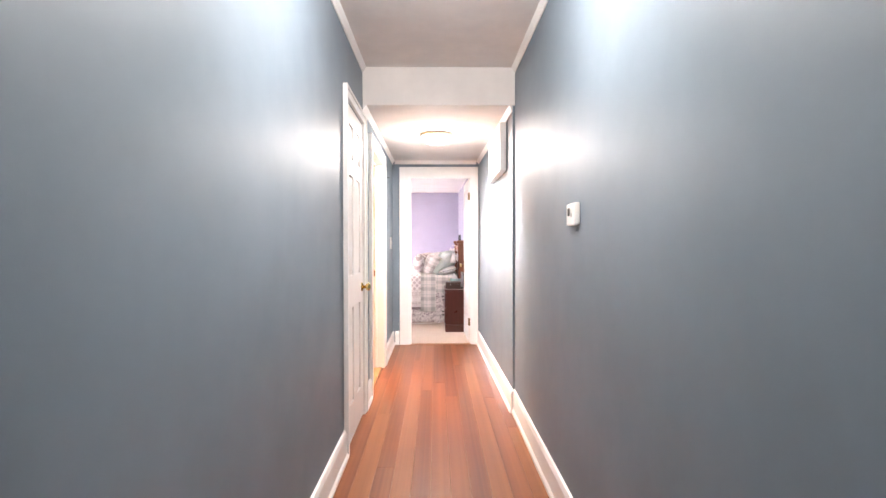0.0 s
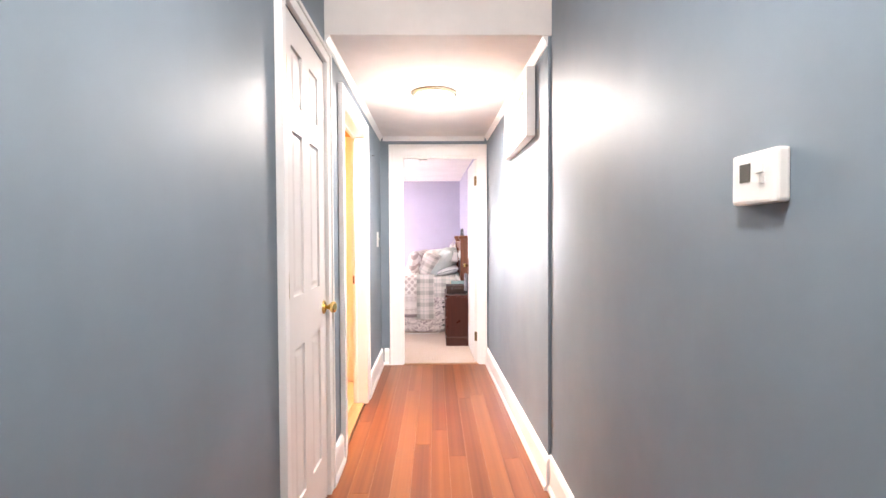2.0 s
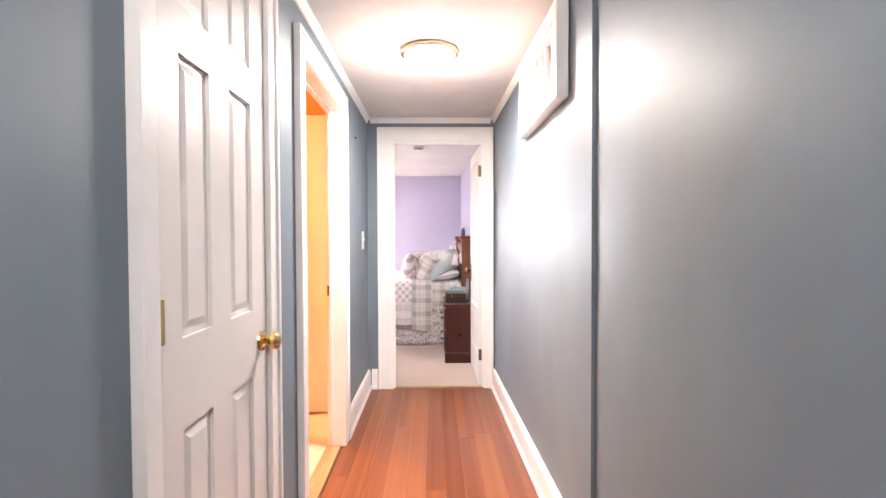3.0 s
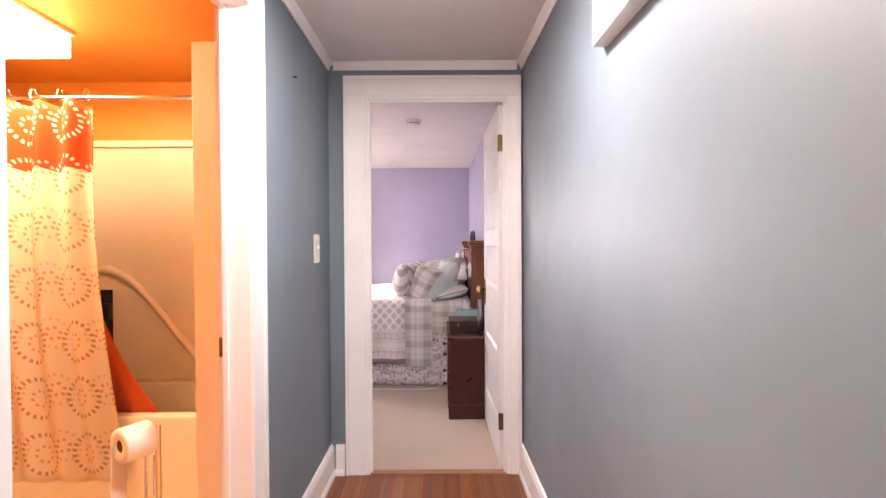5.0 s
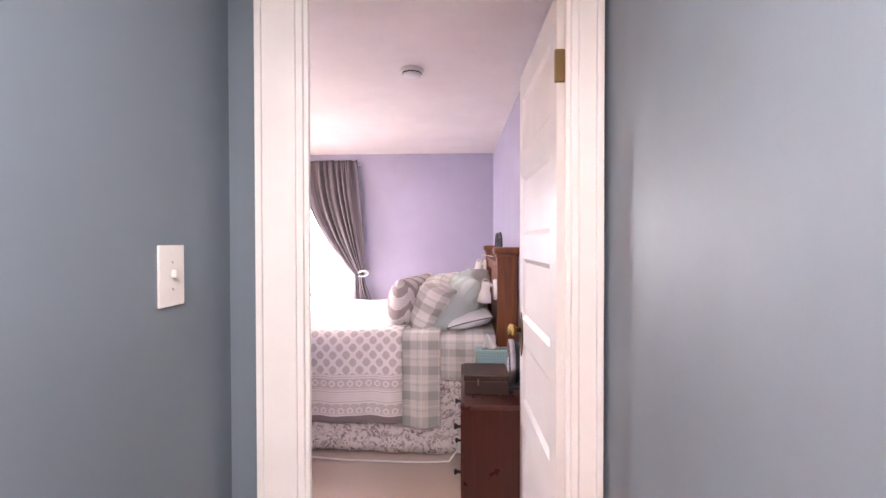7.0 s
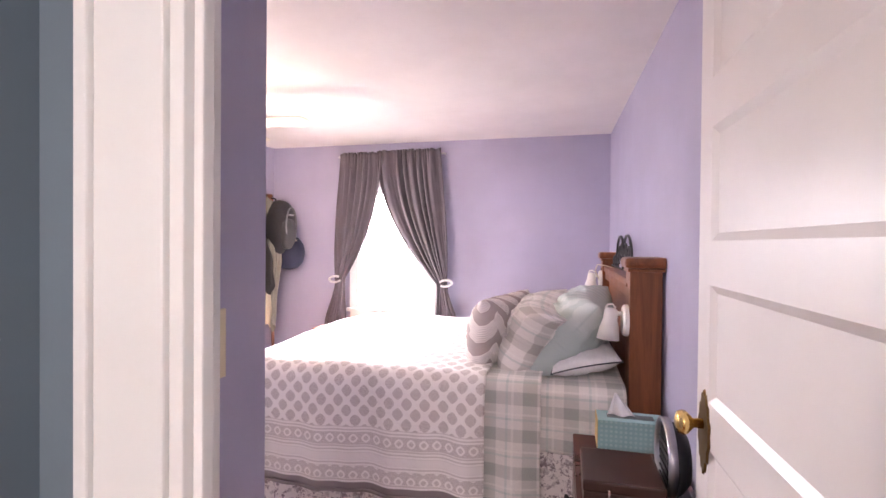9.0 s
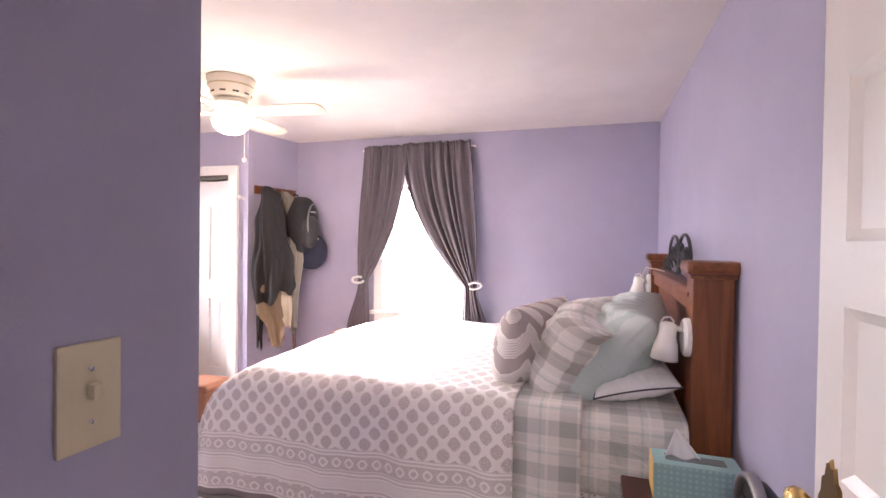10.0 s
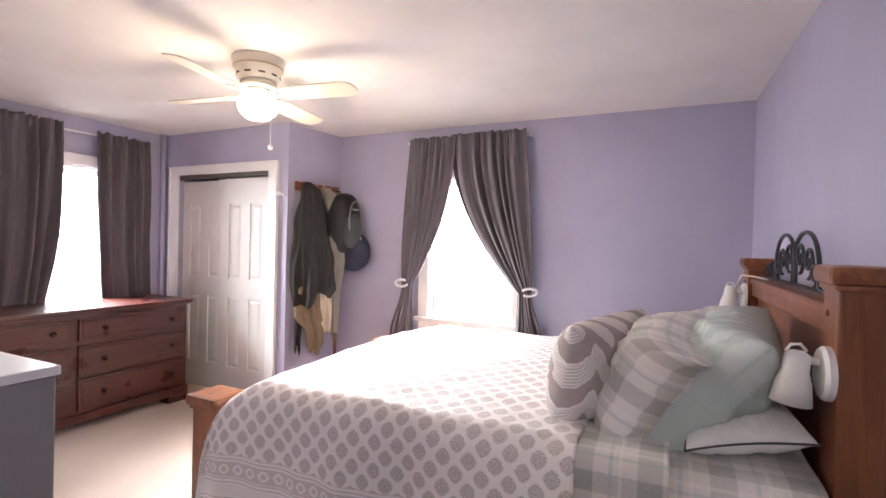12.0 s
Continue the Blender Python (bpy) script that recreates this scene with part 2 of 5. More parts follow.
# ---- structure: hall, end wall, bathroom shell, bedroom shell ----
LOW, HIGH, HEAD_Y = 2.215, 2.485, 3.83
XL, XR, XR2 = -0.15, 0.945, 0.897
END = 6.17

structure("wall_hall_right", boxes(((XR, -2, 0), (1.12, 3.84, HIGH))), BLUE)
structure("wall_hall_left", boxes(
    ((-.22, -2, 0), (XL, 3.158, HIGH)), ((-.22, 3.158, 2.07), (XL, 3.792, HIGH)), ((-.22, 3.792, 0), (XL, 4.212, HIGH)),
    ((-.22, 4.212, 2.002), (XL, 5.088, HIGH)), ((-.22, 5.088, 0), (XL, END, HIGH))), BLUE)
structure("wall_hall_back", boxes(((-.3, -2.12, 0), (1.12, -2, HIGH))), BLUE)
structure("wall_hall_end", boxes(((XL, END, 0), (.042, 6.198, HIGH)), ((.817, END, 0), (1.12, 6.198, HIGH)), ((.042, END, 2.034), (.817, 6.198, HIGH))), BLUE)
structure("wall_bedroom_door_side", boxes(((-.13, 6.198, 0), (.040, 6.212, HIGH)), ((.82, 6.198, 0), (1.12, 6.212, HIGH)), ((.040, 6.198, 2.04), (.82, 6.212, HIGH))), LILAC)
structure("wall_bedroom_return", boxes(((-.22, 6.198, 0), (-.13, 6.583, HIGH))), LILAC)
structure("wall_bedroom_south", boxes(((-3.93, 6.53, 0), (-.22, 6.583, HIGH))), LILAC)


def slanted(x0, y0, x1, y1, t, z):
    bm = bmesh.new()
    lo = [bm.verts.new(p) for p in ((x0, y0, 0), (x1, y1, 0), (x1 + t, y1, 0), (x0 + t, y0, 0))]
    hi = [bm.verts.new((v.co.x, v.co.y, z)) for v in lo]
    bm.faces.new(lo[::-1]), bm.faces.new(hi)
    for i in range(4):
        bm.faces.new((lo[i], lo[(i + 1) % 4], hi[(i + 1) % 4], hi[i]))
    return bm


structure("wall_hall_right_far", slanted(.930, 3.84, .888, END, .16, HIGH), BLUE)
structure("wall_bedroom_east", slanted(.872, 6.225, .812, 9.845, .15, HIGH), LILAC)
WX0, WX1, WZ0, WZ1 = -1.37, -.68, .72, 1.82
structure("wall_bedroom_north", boxes(((-2.4, 9.845, 0), (WX0, 10.0, HIGH)), ((WX1, 9.845, 0), (1.0, 10.0, HIGH)),
                                      ((WX0, 9.845, 0), (WX1, 10.0, WZ0)), ((WX0, 9.845, WZ1), (WX1, 10.0, HIGH))), LILAC)
LX, VY0, VY1 = -3.78, 8.2, 8.92
structure("wall_bedroom_west", boxes(((-3.93, 6.583, 0), (LX, VY0, HIGH)), ((-3.93, VY1, 0), (LX, 9.9, HIGH)),
                                     ((-3.93, VY0, 0), (LX, VY1, .74)), ((-3.93, VY0, 1.84), (LX, VY1, HIGH))), LILAC)
CY = 9.28
structure("wall_closet_front", boxes(((LX, CY, 0), (-3.60, CY + .1, LOW)), ((-2.515, CY, 0), (-2.33, CY + .1, LOW)), ((-3.60, CY, 1.86), (-2.515, CY + .1, LOW))), LILAC)
structure("wall_closet_side", slanted(-2.43, CY + .1, -2.36, 9.845, .10, LOW), LILAC)
structure("wall_closet_back", boxes(((LX, 9.86, 0), (-2.4, 9.95, LOW))), WHITE)
structure("wall_bath", boxes(((-2.3, 4.0, 0), (-2.2, 6.53, LOW)), ((-2.2, 6.47, 0), (-.238, 6.53, LOW)), ((-2.2, 4.0, 0), (-.238, 4.06, LOW)),
                             ((-.238, 4.06, 0), (-.22, 4.21, LOW)), ((-.238, 5.090, 0), (-.22, 6.47, LOW)), ((-.238, 4.21, 2.003), (-.22, 5.090, LOW))), ORANGE)
structure("wall_hall_closet", boxes(((-.9, 3.0, 0), (-.85, 4.0, HIGH)), ((-.85, 3.0, 0), (-.22, 3.05, HIGH)), ((-.85, 3.95, 0), (-.22, 3.995, HIGH))), WHITE)

structure("ceiling_hall_high", boxes(((-.3, -2.1, HIGH), (1.12, HEAD_Y, HIGH + .1))), CEIL)
structure("ceiling_hall_low", boxes(((XL, HEAD_Y, LOW), (.945, END, HIGH + .1))), CEIL)
structure("ceiling_bedroom", boxes(((-3.95, 6.56, LOW), (1.1, 10.0, LOW + .1)), ((-.14, 6.20, LOW), (1.1, 6.56, LOW + .1))), CEIL_BED)
structure("ceiling_bath", boxes(((-2.3, 4.0, LOW), (-.22, 6.53, LOW + .08))), ORANGE)

floor = structure("floor", boxes(((-.229, -2.1, -.2), (1.12, END + .02, -.022))), SHADOWGAP, "reddish fir plank floor of the hallway")
structure("floor_bedroom", boxes(((-3.95, END + .02, -.2), (1.12, 10.1, 0))), CARPET, "beige cut-pile carpet")
structure("floor_bath", boxes(((-2.3, 4.0, -.2), (-.23, 6.50, -.005))), plain("bath_vinyl", (.62, .54, .42), .4, .1, 12))
structure("ground", boxes(((-300, -300, -3.1), (300, 300, -3.0))), plain("lawn", (.06, .10, .03), .9, .3, 2))
tagged(link_mesh("backdrop", boxes(((-16, 14, -2.99), (10, 14.1, 9)), ((-10.1, 0, -2.99), (-10, 13.99, 9))), OUTSIDE), "bright overcast distance", "backdrop", kind="structure")

# mouldings
BASE = [(0, 0), (.028, 0), (.028, .018), (.018, .032), (.018, .135), (.010, .158), (0, .162)]
CROWN = [(0, 0), (0, -.042), (.006, -.042), (.010, -.026), (.022, -.010), (.026, 0)]


def run(name, prof, a, b, out, m=None):
    return structure(name, extrude_profile(prof, a, b, out), m or WHITE)


run("baseboard_right", BASE, (XR, -2, 0), (XR, 3.84, 0), (-1, 0, 0))
run("baseboard_right_far", BASE, (.930, 3.80, 0), (.888, END, 0), (-1, 0, 0))
run("baseboard_left", BASE, (XL, -2, 0), (XL, 3.091, 0), (1, 0, 0))
run("baseboard_left_mid", BASE, (XL, 3.866, 0), (XL, 4.130, 0), (1, 0, 0))
run("baseboard_left_far", BASE, (XL, 5.172, 0), (XL, END, 0), (1, 0, 0))
run("baseboard_end", BASE, (XL + .029, END, 0), (-.074, END, 0), (0, -1, 0))
run("trim_crown_left", CROWN, (XL, HEAD_Y, LOW), (XL, END, LOW), (1, 0, 0))
run("trim_crown_right", CROWN, (.930, HEAD_Y + .012, LOW), (.888, END, LOW), (-1, 0, 0))
run("trim_crown_end", CROWN, (XL + .027, END, LOW), (.860, END, LOW), (0, -1, 0))
run("trim_crown_high_left", CROWN, (XL, -2, HIGH), (XL, HEAD_Y, HIGH), (1, 0, 0))
run("trim_crown_high_right", CROWN, (XR, -2, HIGH), (XR, HEAD_Y, HIGH), (-1, 0, 0))


def casing(name, axis, lo, hi, top, face, out, w_lo, w_hi, w_top, proud=.02):
    """Casing round an opening: axis 'x' or 'y' is the way along the wall; face is the wall's plane, out +1 or -1."""
    a, b = sorted((face, face + out * proud))
    c, d = sorted((face, face + out * (proud + .008)))

    def seg(u0, u1, z0, z1, lo_, hi_):
        return (((u0, lo_, z0), (u1, hi_, z1)) if axis == 'x' else ((lo_, u0, z0), (hi_, u1, z1)))
    root = tagged(new(name), kind="structure")
    k = .018
    for nm, s in (("casing_leg", [seg(lo - w_lo + k, lo, 0, top, a, b), seg(lo - w_lo, lo - w_lo + k, 0, top + w_top, c, d)]),
                  ("casing_leg", [seg(hi, hi + w_hi - k, 0, top, a, b), seg(hi + w_hi - k, hi + w_hi, 0, top + w_top, c, d)]),
                  ("casing_head", [seg(lo - w_lo + k, hi + w_hi - k, top, top + w_top - k, a, b), seg(lo - w_lo + k, hi + w_hi - k, top + w_top - k, top + w_top, c, d)])):
        part(nm, boxes(*s, bevel=.003), WHITE, root)
    return root


def jambs(parent, axis, lo, hi, top, f0, f1, stop, t=.018):
    """Linings of an opening through the wall from f0 to f1, with a stop bead."""
    def seg(u0, u1, z0, z1, a, b):
        return (((u0, a, z0), (u1, b, z1)) if axis == 'x' else ((a, u0, z0), (b, u1, z1)))
    s0, s1 = stop
    part("jamb", boxes(seg(lo, lo + t, 0, top, f0, f1), seg(lo + t, lo + t + .012, 0, top - t, s0, s1), bevel=.002), WHITE, parent)
    part("jamb", boxes(seg(hi - t, hi, 0, top, f0, f1), seg(hi - t - .012, hi - t, 0, top - t, s0, s1), bevel=.002), WHITE, parent)
    part("head_jamb", boxes(seg(lo + t, hi - t, top - t, top, f0, f1), seg(lo + t, hi - t, top - t - .012, top - t, s0, s1), bevel=.002), WHITE, parent)


end_frame = casing("trim_bedroom_door", 'x', .044, .815, 2.03, END, -1, .110, .064, .108)
jambs(end_frame, 'x', .044, .815, 2.032, END - .012, 6.215, (6.172, 6.19))
bath_frame = casing("trim_bath_door", 'y', 4.232, 5.070, 1.985, XL, 1, .10, .10, .10)
jambs(bath_frame, 'y', 4.214, 5.086, 2.0, -.240, XL + .012, (-.222, -.205))
closet_frame = casing("trim_hall_closet", 'y', 3.160, 3.790, 2.07, XL, 1, .067, .075, .06)

# threshold strip between plank floor and carpet
structure("trim_threshold", boxes(((.062, END - .012, -.02), (.797, END + .035, .006)), bevel=.004), timber("worn_threshold", (.25, .12, .06), (.42, .24, .13), 0, .45))
structure("trim_bath_threshold", boxes(((-.245, 4.236, -.02), (-.16, 5.06, .010)), bevel=.004), timber("bath_threshold", (.35, .18, .08), (.52, .30, .15), 1, .4))

# ---- doors ----


def panel_door(name, w, h, panels, label, t=.035, mat=DOORP, raised=True):
    """A leaf in the plane y = 0..t, hinged at x = 0, with raised and fielded panels on both faces."""
    root = thing(name, (0, 0, 0), label, "door")
    xs = sorted({0.0, w, *[v for p in panels for v in (p[0], p[1])]})
    zs = sorted({0.0, h, *[v for p in panels for v in (p[2], p[3])]})
    bm = bmesh.new()
    for x0, x1 in zip(xs, xs[1:]):
        for z0, z1 in zip(zs, zs[1:]):
            cx, cz = (x0 + x1) / 2, (z0 + z1) / 2
            if not any(p[0] < cx < p[1] and p[2] < cz < p[3] for p in panels):
                box(bm, (x0, 0, z0), (x1, t, z1))
    bmesh.ops.remove_doubles(bm, verts=bm.verts, dist=1e-5)
    part("leaf", bm, mat, root)
    for x0, x1, z0, z1 in panels:
        bm = bmesh.new()
        box(bm, (x0, .010, z0), (x1, t - .010, z1))
        if not raised:
            for y0, y1 in ((.0005, .0098), (t - .0005, t - .0098)):
                k = .017
                a = [bm.verts.new(p) for p in ((x0, y0, z0), (x1, y0, z0), (x1, y0, z1), (x0, y0, z1))]
                b = [bm.verts.new(p) for p in ((x0 + k, y1, z0 + k), (x1 - k, y1, z0 + k), (x1 - k, y1, z1 - k), (x0 + k, y1, z1 - k))]
                for i in range(4):
                    bm.faces.new((a[i], a[(i + 1) % 4], b[(i + 1) % 4], b[i]))
        for y0, y1 in ((.0105, .003), (t - .0105, t - .003)) if raised else ():
            m, k = .012, .034
            a = [bm.verts.new(p) for p in ((x0 + m, y0, z0 + m), (x1 - m, y0, z0 + m), (x1 - m, y0, z1 - m), (x0 + m, y0, z1 - m))]
            b = [bm.verts.new(p) for p in ((x0 + k, y1, z0 + k), (x1 - k, y1, z0 + k), (x1 - k, y1, z1 - k), (x0 + k, y1, z1 - k))]
            for i in range(4):
                bm.faces.new((a[i], a[(i + 1) % 4], b[(i + 1) % 4], b[i]))
            bm.faces.new(b)
        part("panel", bm, mat, root)
    return root


def knob_set(parent, at, way, mat, plate=False, oval=1.0):
    m = Matrix.Translation(at) @ Vector(way).to_track_quat('Z', 'Y').to_matrix().to_4x4()
    if plate:
        bp = bmesh.new()
        n = 56
        rim = []
        for i in range(n):
            g = 2 * math.pi * i / n
            k = 1 + .07 * math.cos(14 * g)
            rim.append((.030 * k * math.sin(g) * (1 - .25 * math.cos(2 * g)), -.018 + .088 * k * math.cos(g)))
        lo = [bp.verts.new((x, y, 0)) for x, y in rim]
        hi = [bp.verts.new((x * .92, y * .97, .005)) for x, y in rim]
        bp.faces.new(lo[::-1]), bp.faces.new(hi)
        for i in range(n):
            bp.faces.new((lo[i], lo[(i + 1) % n], hi[(i + 1) % n], hi[i]))
        part("backplate", bp, OLDBRASS, parent, "dark ornate backplate").matrix_local = m
    else:
        part("rose", turned([(.032, 0), (.030, .006), (.018, .012)]), mat, parent).matrix_local = m
    part("knob", turned([(.011, .004), (.010, .024), (.016, .029), (.025, .038), (.027, .046), (.023, .056), (.011, .061), (0, .062)]), mat, parent, "polished brass knob", True).matrix_local = m


def hinge(parent, at, size, mat):
    x, y, z = at
    bm = boxes(((x - size[0] / 2, y - size[1] / 2, z - .045), (x + size[0] / 2, y + size[1] / 2, z + .045)), bevel=.001)
    part("hinge", bm, mat, parent, "brass hinge")


def six_panel(w, h):
    a, b, c, d = .095, w / 2 - .05, w / 2 + .05, w - .095
    rows = ((.22, .80), (.96, 1.58), (1.68, h - .12))
    return [(x0, x1, z0, z1) for z0, z1 in rows for x0, x1 in ((a, b), (c, d))]


closet_panels = [(x0, x1, z0, z1) for z0, z1 in ((.22, .812), (1.010, 1.625), (1.725, 1.935)) for x0, x1 in ((.098, .240), (.350, .500))]
hall_closet = panel_door("hall_closet_door", .610, 2.045, closet_panels, "closed white six-panel closet door with brass knob")
hall_closet.matrix_world = pose(-.1465, 3.170, .012, 0, 0, 90)
knob_set(hall_closet, (.565, 0, .905), (0, -1, 0), BRASS)
for hz in (.24, 1.06, 1.82):
    hinge(hall_closet, (.004, -.004, hz), (.02, .012), BRASS)

rows5 = [(.095, .655, z0, z1) for z0, z1 in ((.225, .517), (.617, .868), (.966, 1.218), (1.313, 1.556), (1.662, 1.885))]
bed_door = panel_door("bedroom_door", .735, 1.99, rows5, "open white five-panel wooden door with brass knob", raised=False)
bed_door.matrix_world = pose(.803, 6.222, .012, 0, 0, 91.3)
knob_set(bed_door, (.675, .035, .912), (0, 1, 0), BRASS, True)
for hz in (.25, 1.78):
    hinge(bed_door, (-.003, .026, hz), (.016, .03), OLDBRASS)

closet_trim = casing("trim_bedroom_closet", 'x', -3.575, -2.515, 1.85, CY, -1, .11, .095, .075)
part("track", boxes(((-3.60, CY + .006, 1.815), (-2.515, CY + .03, 1.859)), bevel=.002), plain("bronze_track", (.10, .085, .07), .4), closet_trim, "dark metal sliding track")
DW = .56
for x0, y0 in ((-3.60, CY + .062), (-3.075, CY + .022)):
    d = panel_door("closet_sliding_door", DW, 1.79, six_panel(DW, 1.79), "white six-panel sliding closet door under a dark track", .032)
    d.matrix_world = pose(x0, y0, .012)
    d["group"] = "closet sliding doors"

# ---- windows ----


def window(name, w, h, label):
    """A double-hung sash window in the plane y = 0, the room on the -y side, base at z = 0."""
    root = tagged(new(name), label, kind="structure")
    cw = .085
    part("window_frame", boxes(((-w / 2 - cw, -.022, 0), (-w / 2, 0, h)), ((w / 2, -.022, 0), (w / 2 + cw, 0, h)), ((-w / 2 - cw, -.022, h), (w / 2 + cw, 0, h + cw)),
                               ((-w / 2, -.002, 0), (-w / 2 + .02, .13, h)), ((w / 2 - .02, -.002, 0), (w / 2, .13, h)), ((-w / 2 + .02, -.002, h - .02), (w / 2 - .02, .13, h)), bevel=.003), WHITE, root)
    part("window_sill", boxes(((-w / 2 - .11, -.055, -.032), (w / 2 + .11, .0, 0)), ((-w / 2, 0, -.02), (w / 2, .13, .002)), bevel=.005), WHITE, root)
    part("apron", boxes(((-w / 2 - .08, -.018, -.105), (w / 2 + .08, 0, -.032)), bevel=.003), WHITE, root)
    mid = h * .50
    for z0, z1, y in ((.004, mid + .018, .04), (mid - .018, h - .022, .075)):
        a, b = -w / 2 + .021, w / 2 - .021
        sash = part("sash", boxes(((a, y, z0), (a + .04, y + .03, z1)), ((b - .04, y, z0), (b, y + .03, z1)), ((a + .04, y, z0), (b - .04, y + .03, z0 + .045)), ((a + .04, y, z1 - .036), (b - .04, y + .03, z1)), bevel=.003), WHITE, root)
        pane = part("pane", boxes(((a + .038, y + .012, z0 + .043), (b - .038, y + .016, z1 - .034))), PANE, sash)
        pane.visible_shadow = False
    return root


window("window_1", .69, 1.10, "white double-hung window with bright daylight behind").matrix_world = pose((WX0 + WX1) / 2, 9.845, WZ0)
window("window_2", .72, 1.10, "white double-hung window above the dresser").matrix_world = pose(LX, (VY0 + VY1) / 2, .74, 0, 0, 90)

CURTAIN = cloth("grey_brown_curtain_linen", (.098, .082, .094), .22, .95, 150)


def drape(name, x0, x1, tie, z0, z1, folds, label, hang=0.0):
    """A curtain panel in the plane y = 0 bulging to -y. x0 is the inner top edge, x1 the outer; tie = (x, z, half width) or None."""
    L = z1 - z0

    def f(s, t):
        z = z1 - L * t
        a, b = x0 + hang * t * t, x1 + (.02 * t if x1 > x0 else -.02 * t)
        amp = .027 + .008 * math.sin(3 * t + 5 * s)
        if tie:
            tx, tz, tw = tie
            k = (z1 - z) / (z1 - tz)
            sgn = 1 if x1 > x0 else -1
            if k < 1:
                q = k ** 2.1
                a = x0 + (tx - sgn * tw - x0) * q
                b = x1 + (tx + sgn * tw - x1) * smoothstep(k) * .8 + sgn * .02 * math.sin(k * 3)
            else:
                q = smoothstep(min(1, (k - 1) * 2.6))
                a = tx - sgn * tw * (1 + .5 * q) + sgn * .01 * q
                b = tx + sgn * (tw * (.8 + 2.1 * q))
            amp *= max(.45, min(1, abs(b - a) / .3))
        x = a + (b - a) * s
        u = s + .045 * math.sin(7.3 * s + x0 * 9) + .02 * math.sin(17 * s + 2.2 * t)
        lump = noise.noise(Vector((s * 6 + x0 * 7, t * 2.2, 1.7)))
        amp *= .75 + .9 * lump
        y = -.035 - amp * math.sin(folds * 2 * math.pi * u + 1.3 * math.sin(2.5 * t)) - .010 * math.sin(folds * 3.1 * s + 4 * t) - .012 * lump
        y -= .004 * noise.noise(Vector((s * 26, t * 7, x0)))
        gather = max(0.0, 1 - t / .10)
        y += .35 * gather * (-.035 - y) + .007 * gather * math.sin(folds * 17 * u + 2 * math.sin(11 * s))
        z += gather * gather * (.006 * math.sin(folds * 13 * u) + .008 * noise.noise(Vector((s * 9, x0, 4.0))))
        return (x, y, z)
    bm = sheet(f, 170, 60, lambda s, t: (s * abs(x1 - x0) * 1.8, t * L))
    root = thing(name, (0, 0, 0), label, "curtain")
    thick(part("panel", bm, CURTAIN, root, smooth=True), .004)
    return root


TIE = plain("white_tieback", (.78, .77, .76), .5)


def tieback(parent, x, z, way):
    pts = []
    for i in range(17):
        a = -2.5 + 5.0 * i / 16
        pts.append((x + way * (.055 * math.cos(a) + .01), -.075 - .022 * math.sin(a), z + .028 * math.sin(a) + .008 * way * math.cos(a)))
    bm = tube(pts, .010, 8)
    part("tieback", bm, TIE, parent, "white padded tieback", True)


north_rod = thing("curtain_rod", (-1.06, 9.803, 2.10), "thin white curtain rod above the window", "curtain rod")
part("rod", tube([(-.50, .0, 0), (.50, .0, 0)], .008), TIE, north_rod)
for sx in (-.5, .5):
    part("bracket", tube([(sx, 0, 0), (sx, .042, 0)], .008), TIE, north_rod)
c1 = drape("curtain", -1.12, -1.535, (-1.525, .985, .050), .12, 2.128, 6, "dark grey-brown curtain panel tied back beside the window")
c1.location = (0, 9.80, 0)
tieback(c1, -1.545, .985, -1)
c2 = drape("curtain", -1.165, -.588, (-.560, .965, .060), .12, 2.138, 8, "dark grey-brown curtain panel tied back beside the window")
c2.location = (0, 9.80, 0)
tieback(c2, -.535, .975, 1)
west_rod = thing("curtain_rod", (-3.72, 8.53, 2.085), "thin white curtain rod above the window", "curtain rod")
part("rod", tube([(0, -.6, 0), (0, .52, 0)], .008), TIE, west_rod)
for sy in (-.6, .52):
    part("bracket", tube([(0, sy, 0), (-.06, sy, 0)], .008), TIE, west_rod)
c3 = drape("curtain", .02, .44, None, .80, 2.105, 5, "dark grey-brown curtain panel hanging beside the dresser window", .05)
c3.matrix_world = pose(-3.70, 8.625, 0, 0, 0, 90)
c4 = drape("curtain", -.08, -.62, None, .80, 2.125, 6, "dark grey-brown curtain panel hanging beside the dresser window", -.10)
c4.matrix_world = pose(-3.70, 8.50, 0, 0, 0, 90)

# ---- the bed ----
BX0, BX1, BY0, BY1, BTOP = -1.40, .70, 7.76, 9.33, .735


def post(parent, x, y, w, d, h, cap):
    bm = boxes(((x - w / 2, y - d / 2, 0), (x + w / 2, y + d / 2, h - .05)), bevel=.006)
    p = part("post", bm, PINE, parent)
    part("cap", boxes(((x - w / 2 - cap * .4, y - d / 2 - cap * .4, h - .060), (x + w / 2 + cap * .4, y + d / 2 + cap * .4, h - .046)), bevel=.004), PINE_Y, p)
    part("cap", boxes(((x - w / 2 - cap, y - d / 2 - cap, h - .046), (x + w / 2 + cap, y + d / 2 + cap, h)), bevel=.017), PINE_Y, p)
    for pz in (h - .12, h - .21) if h > 1 else ():
        part("peg", turned([(.009, 0), (.008, .004), (0, .006)], 10, Matrix.Translation((x - w / 2, y + .02, pz)) @ Euler((0, radians(-90), 0)).to_matrix().to_4x4()), PINE, p)
    return p


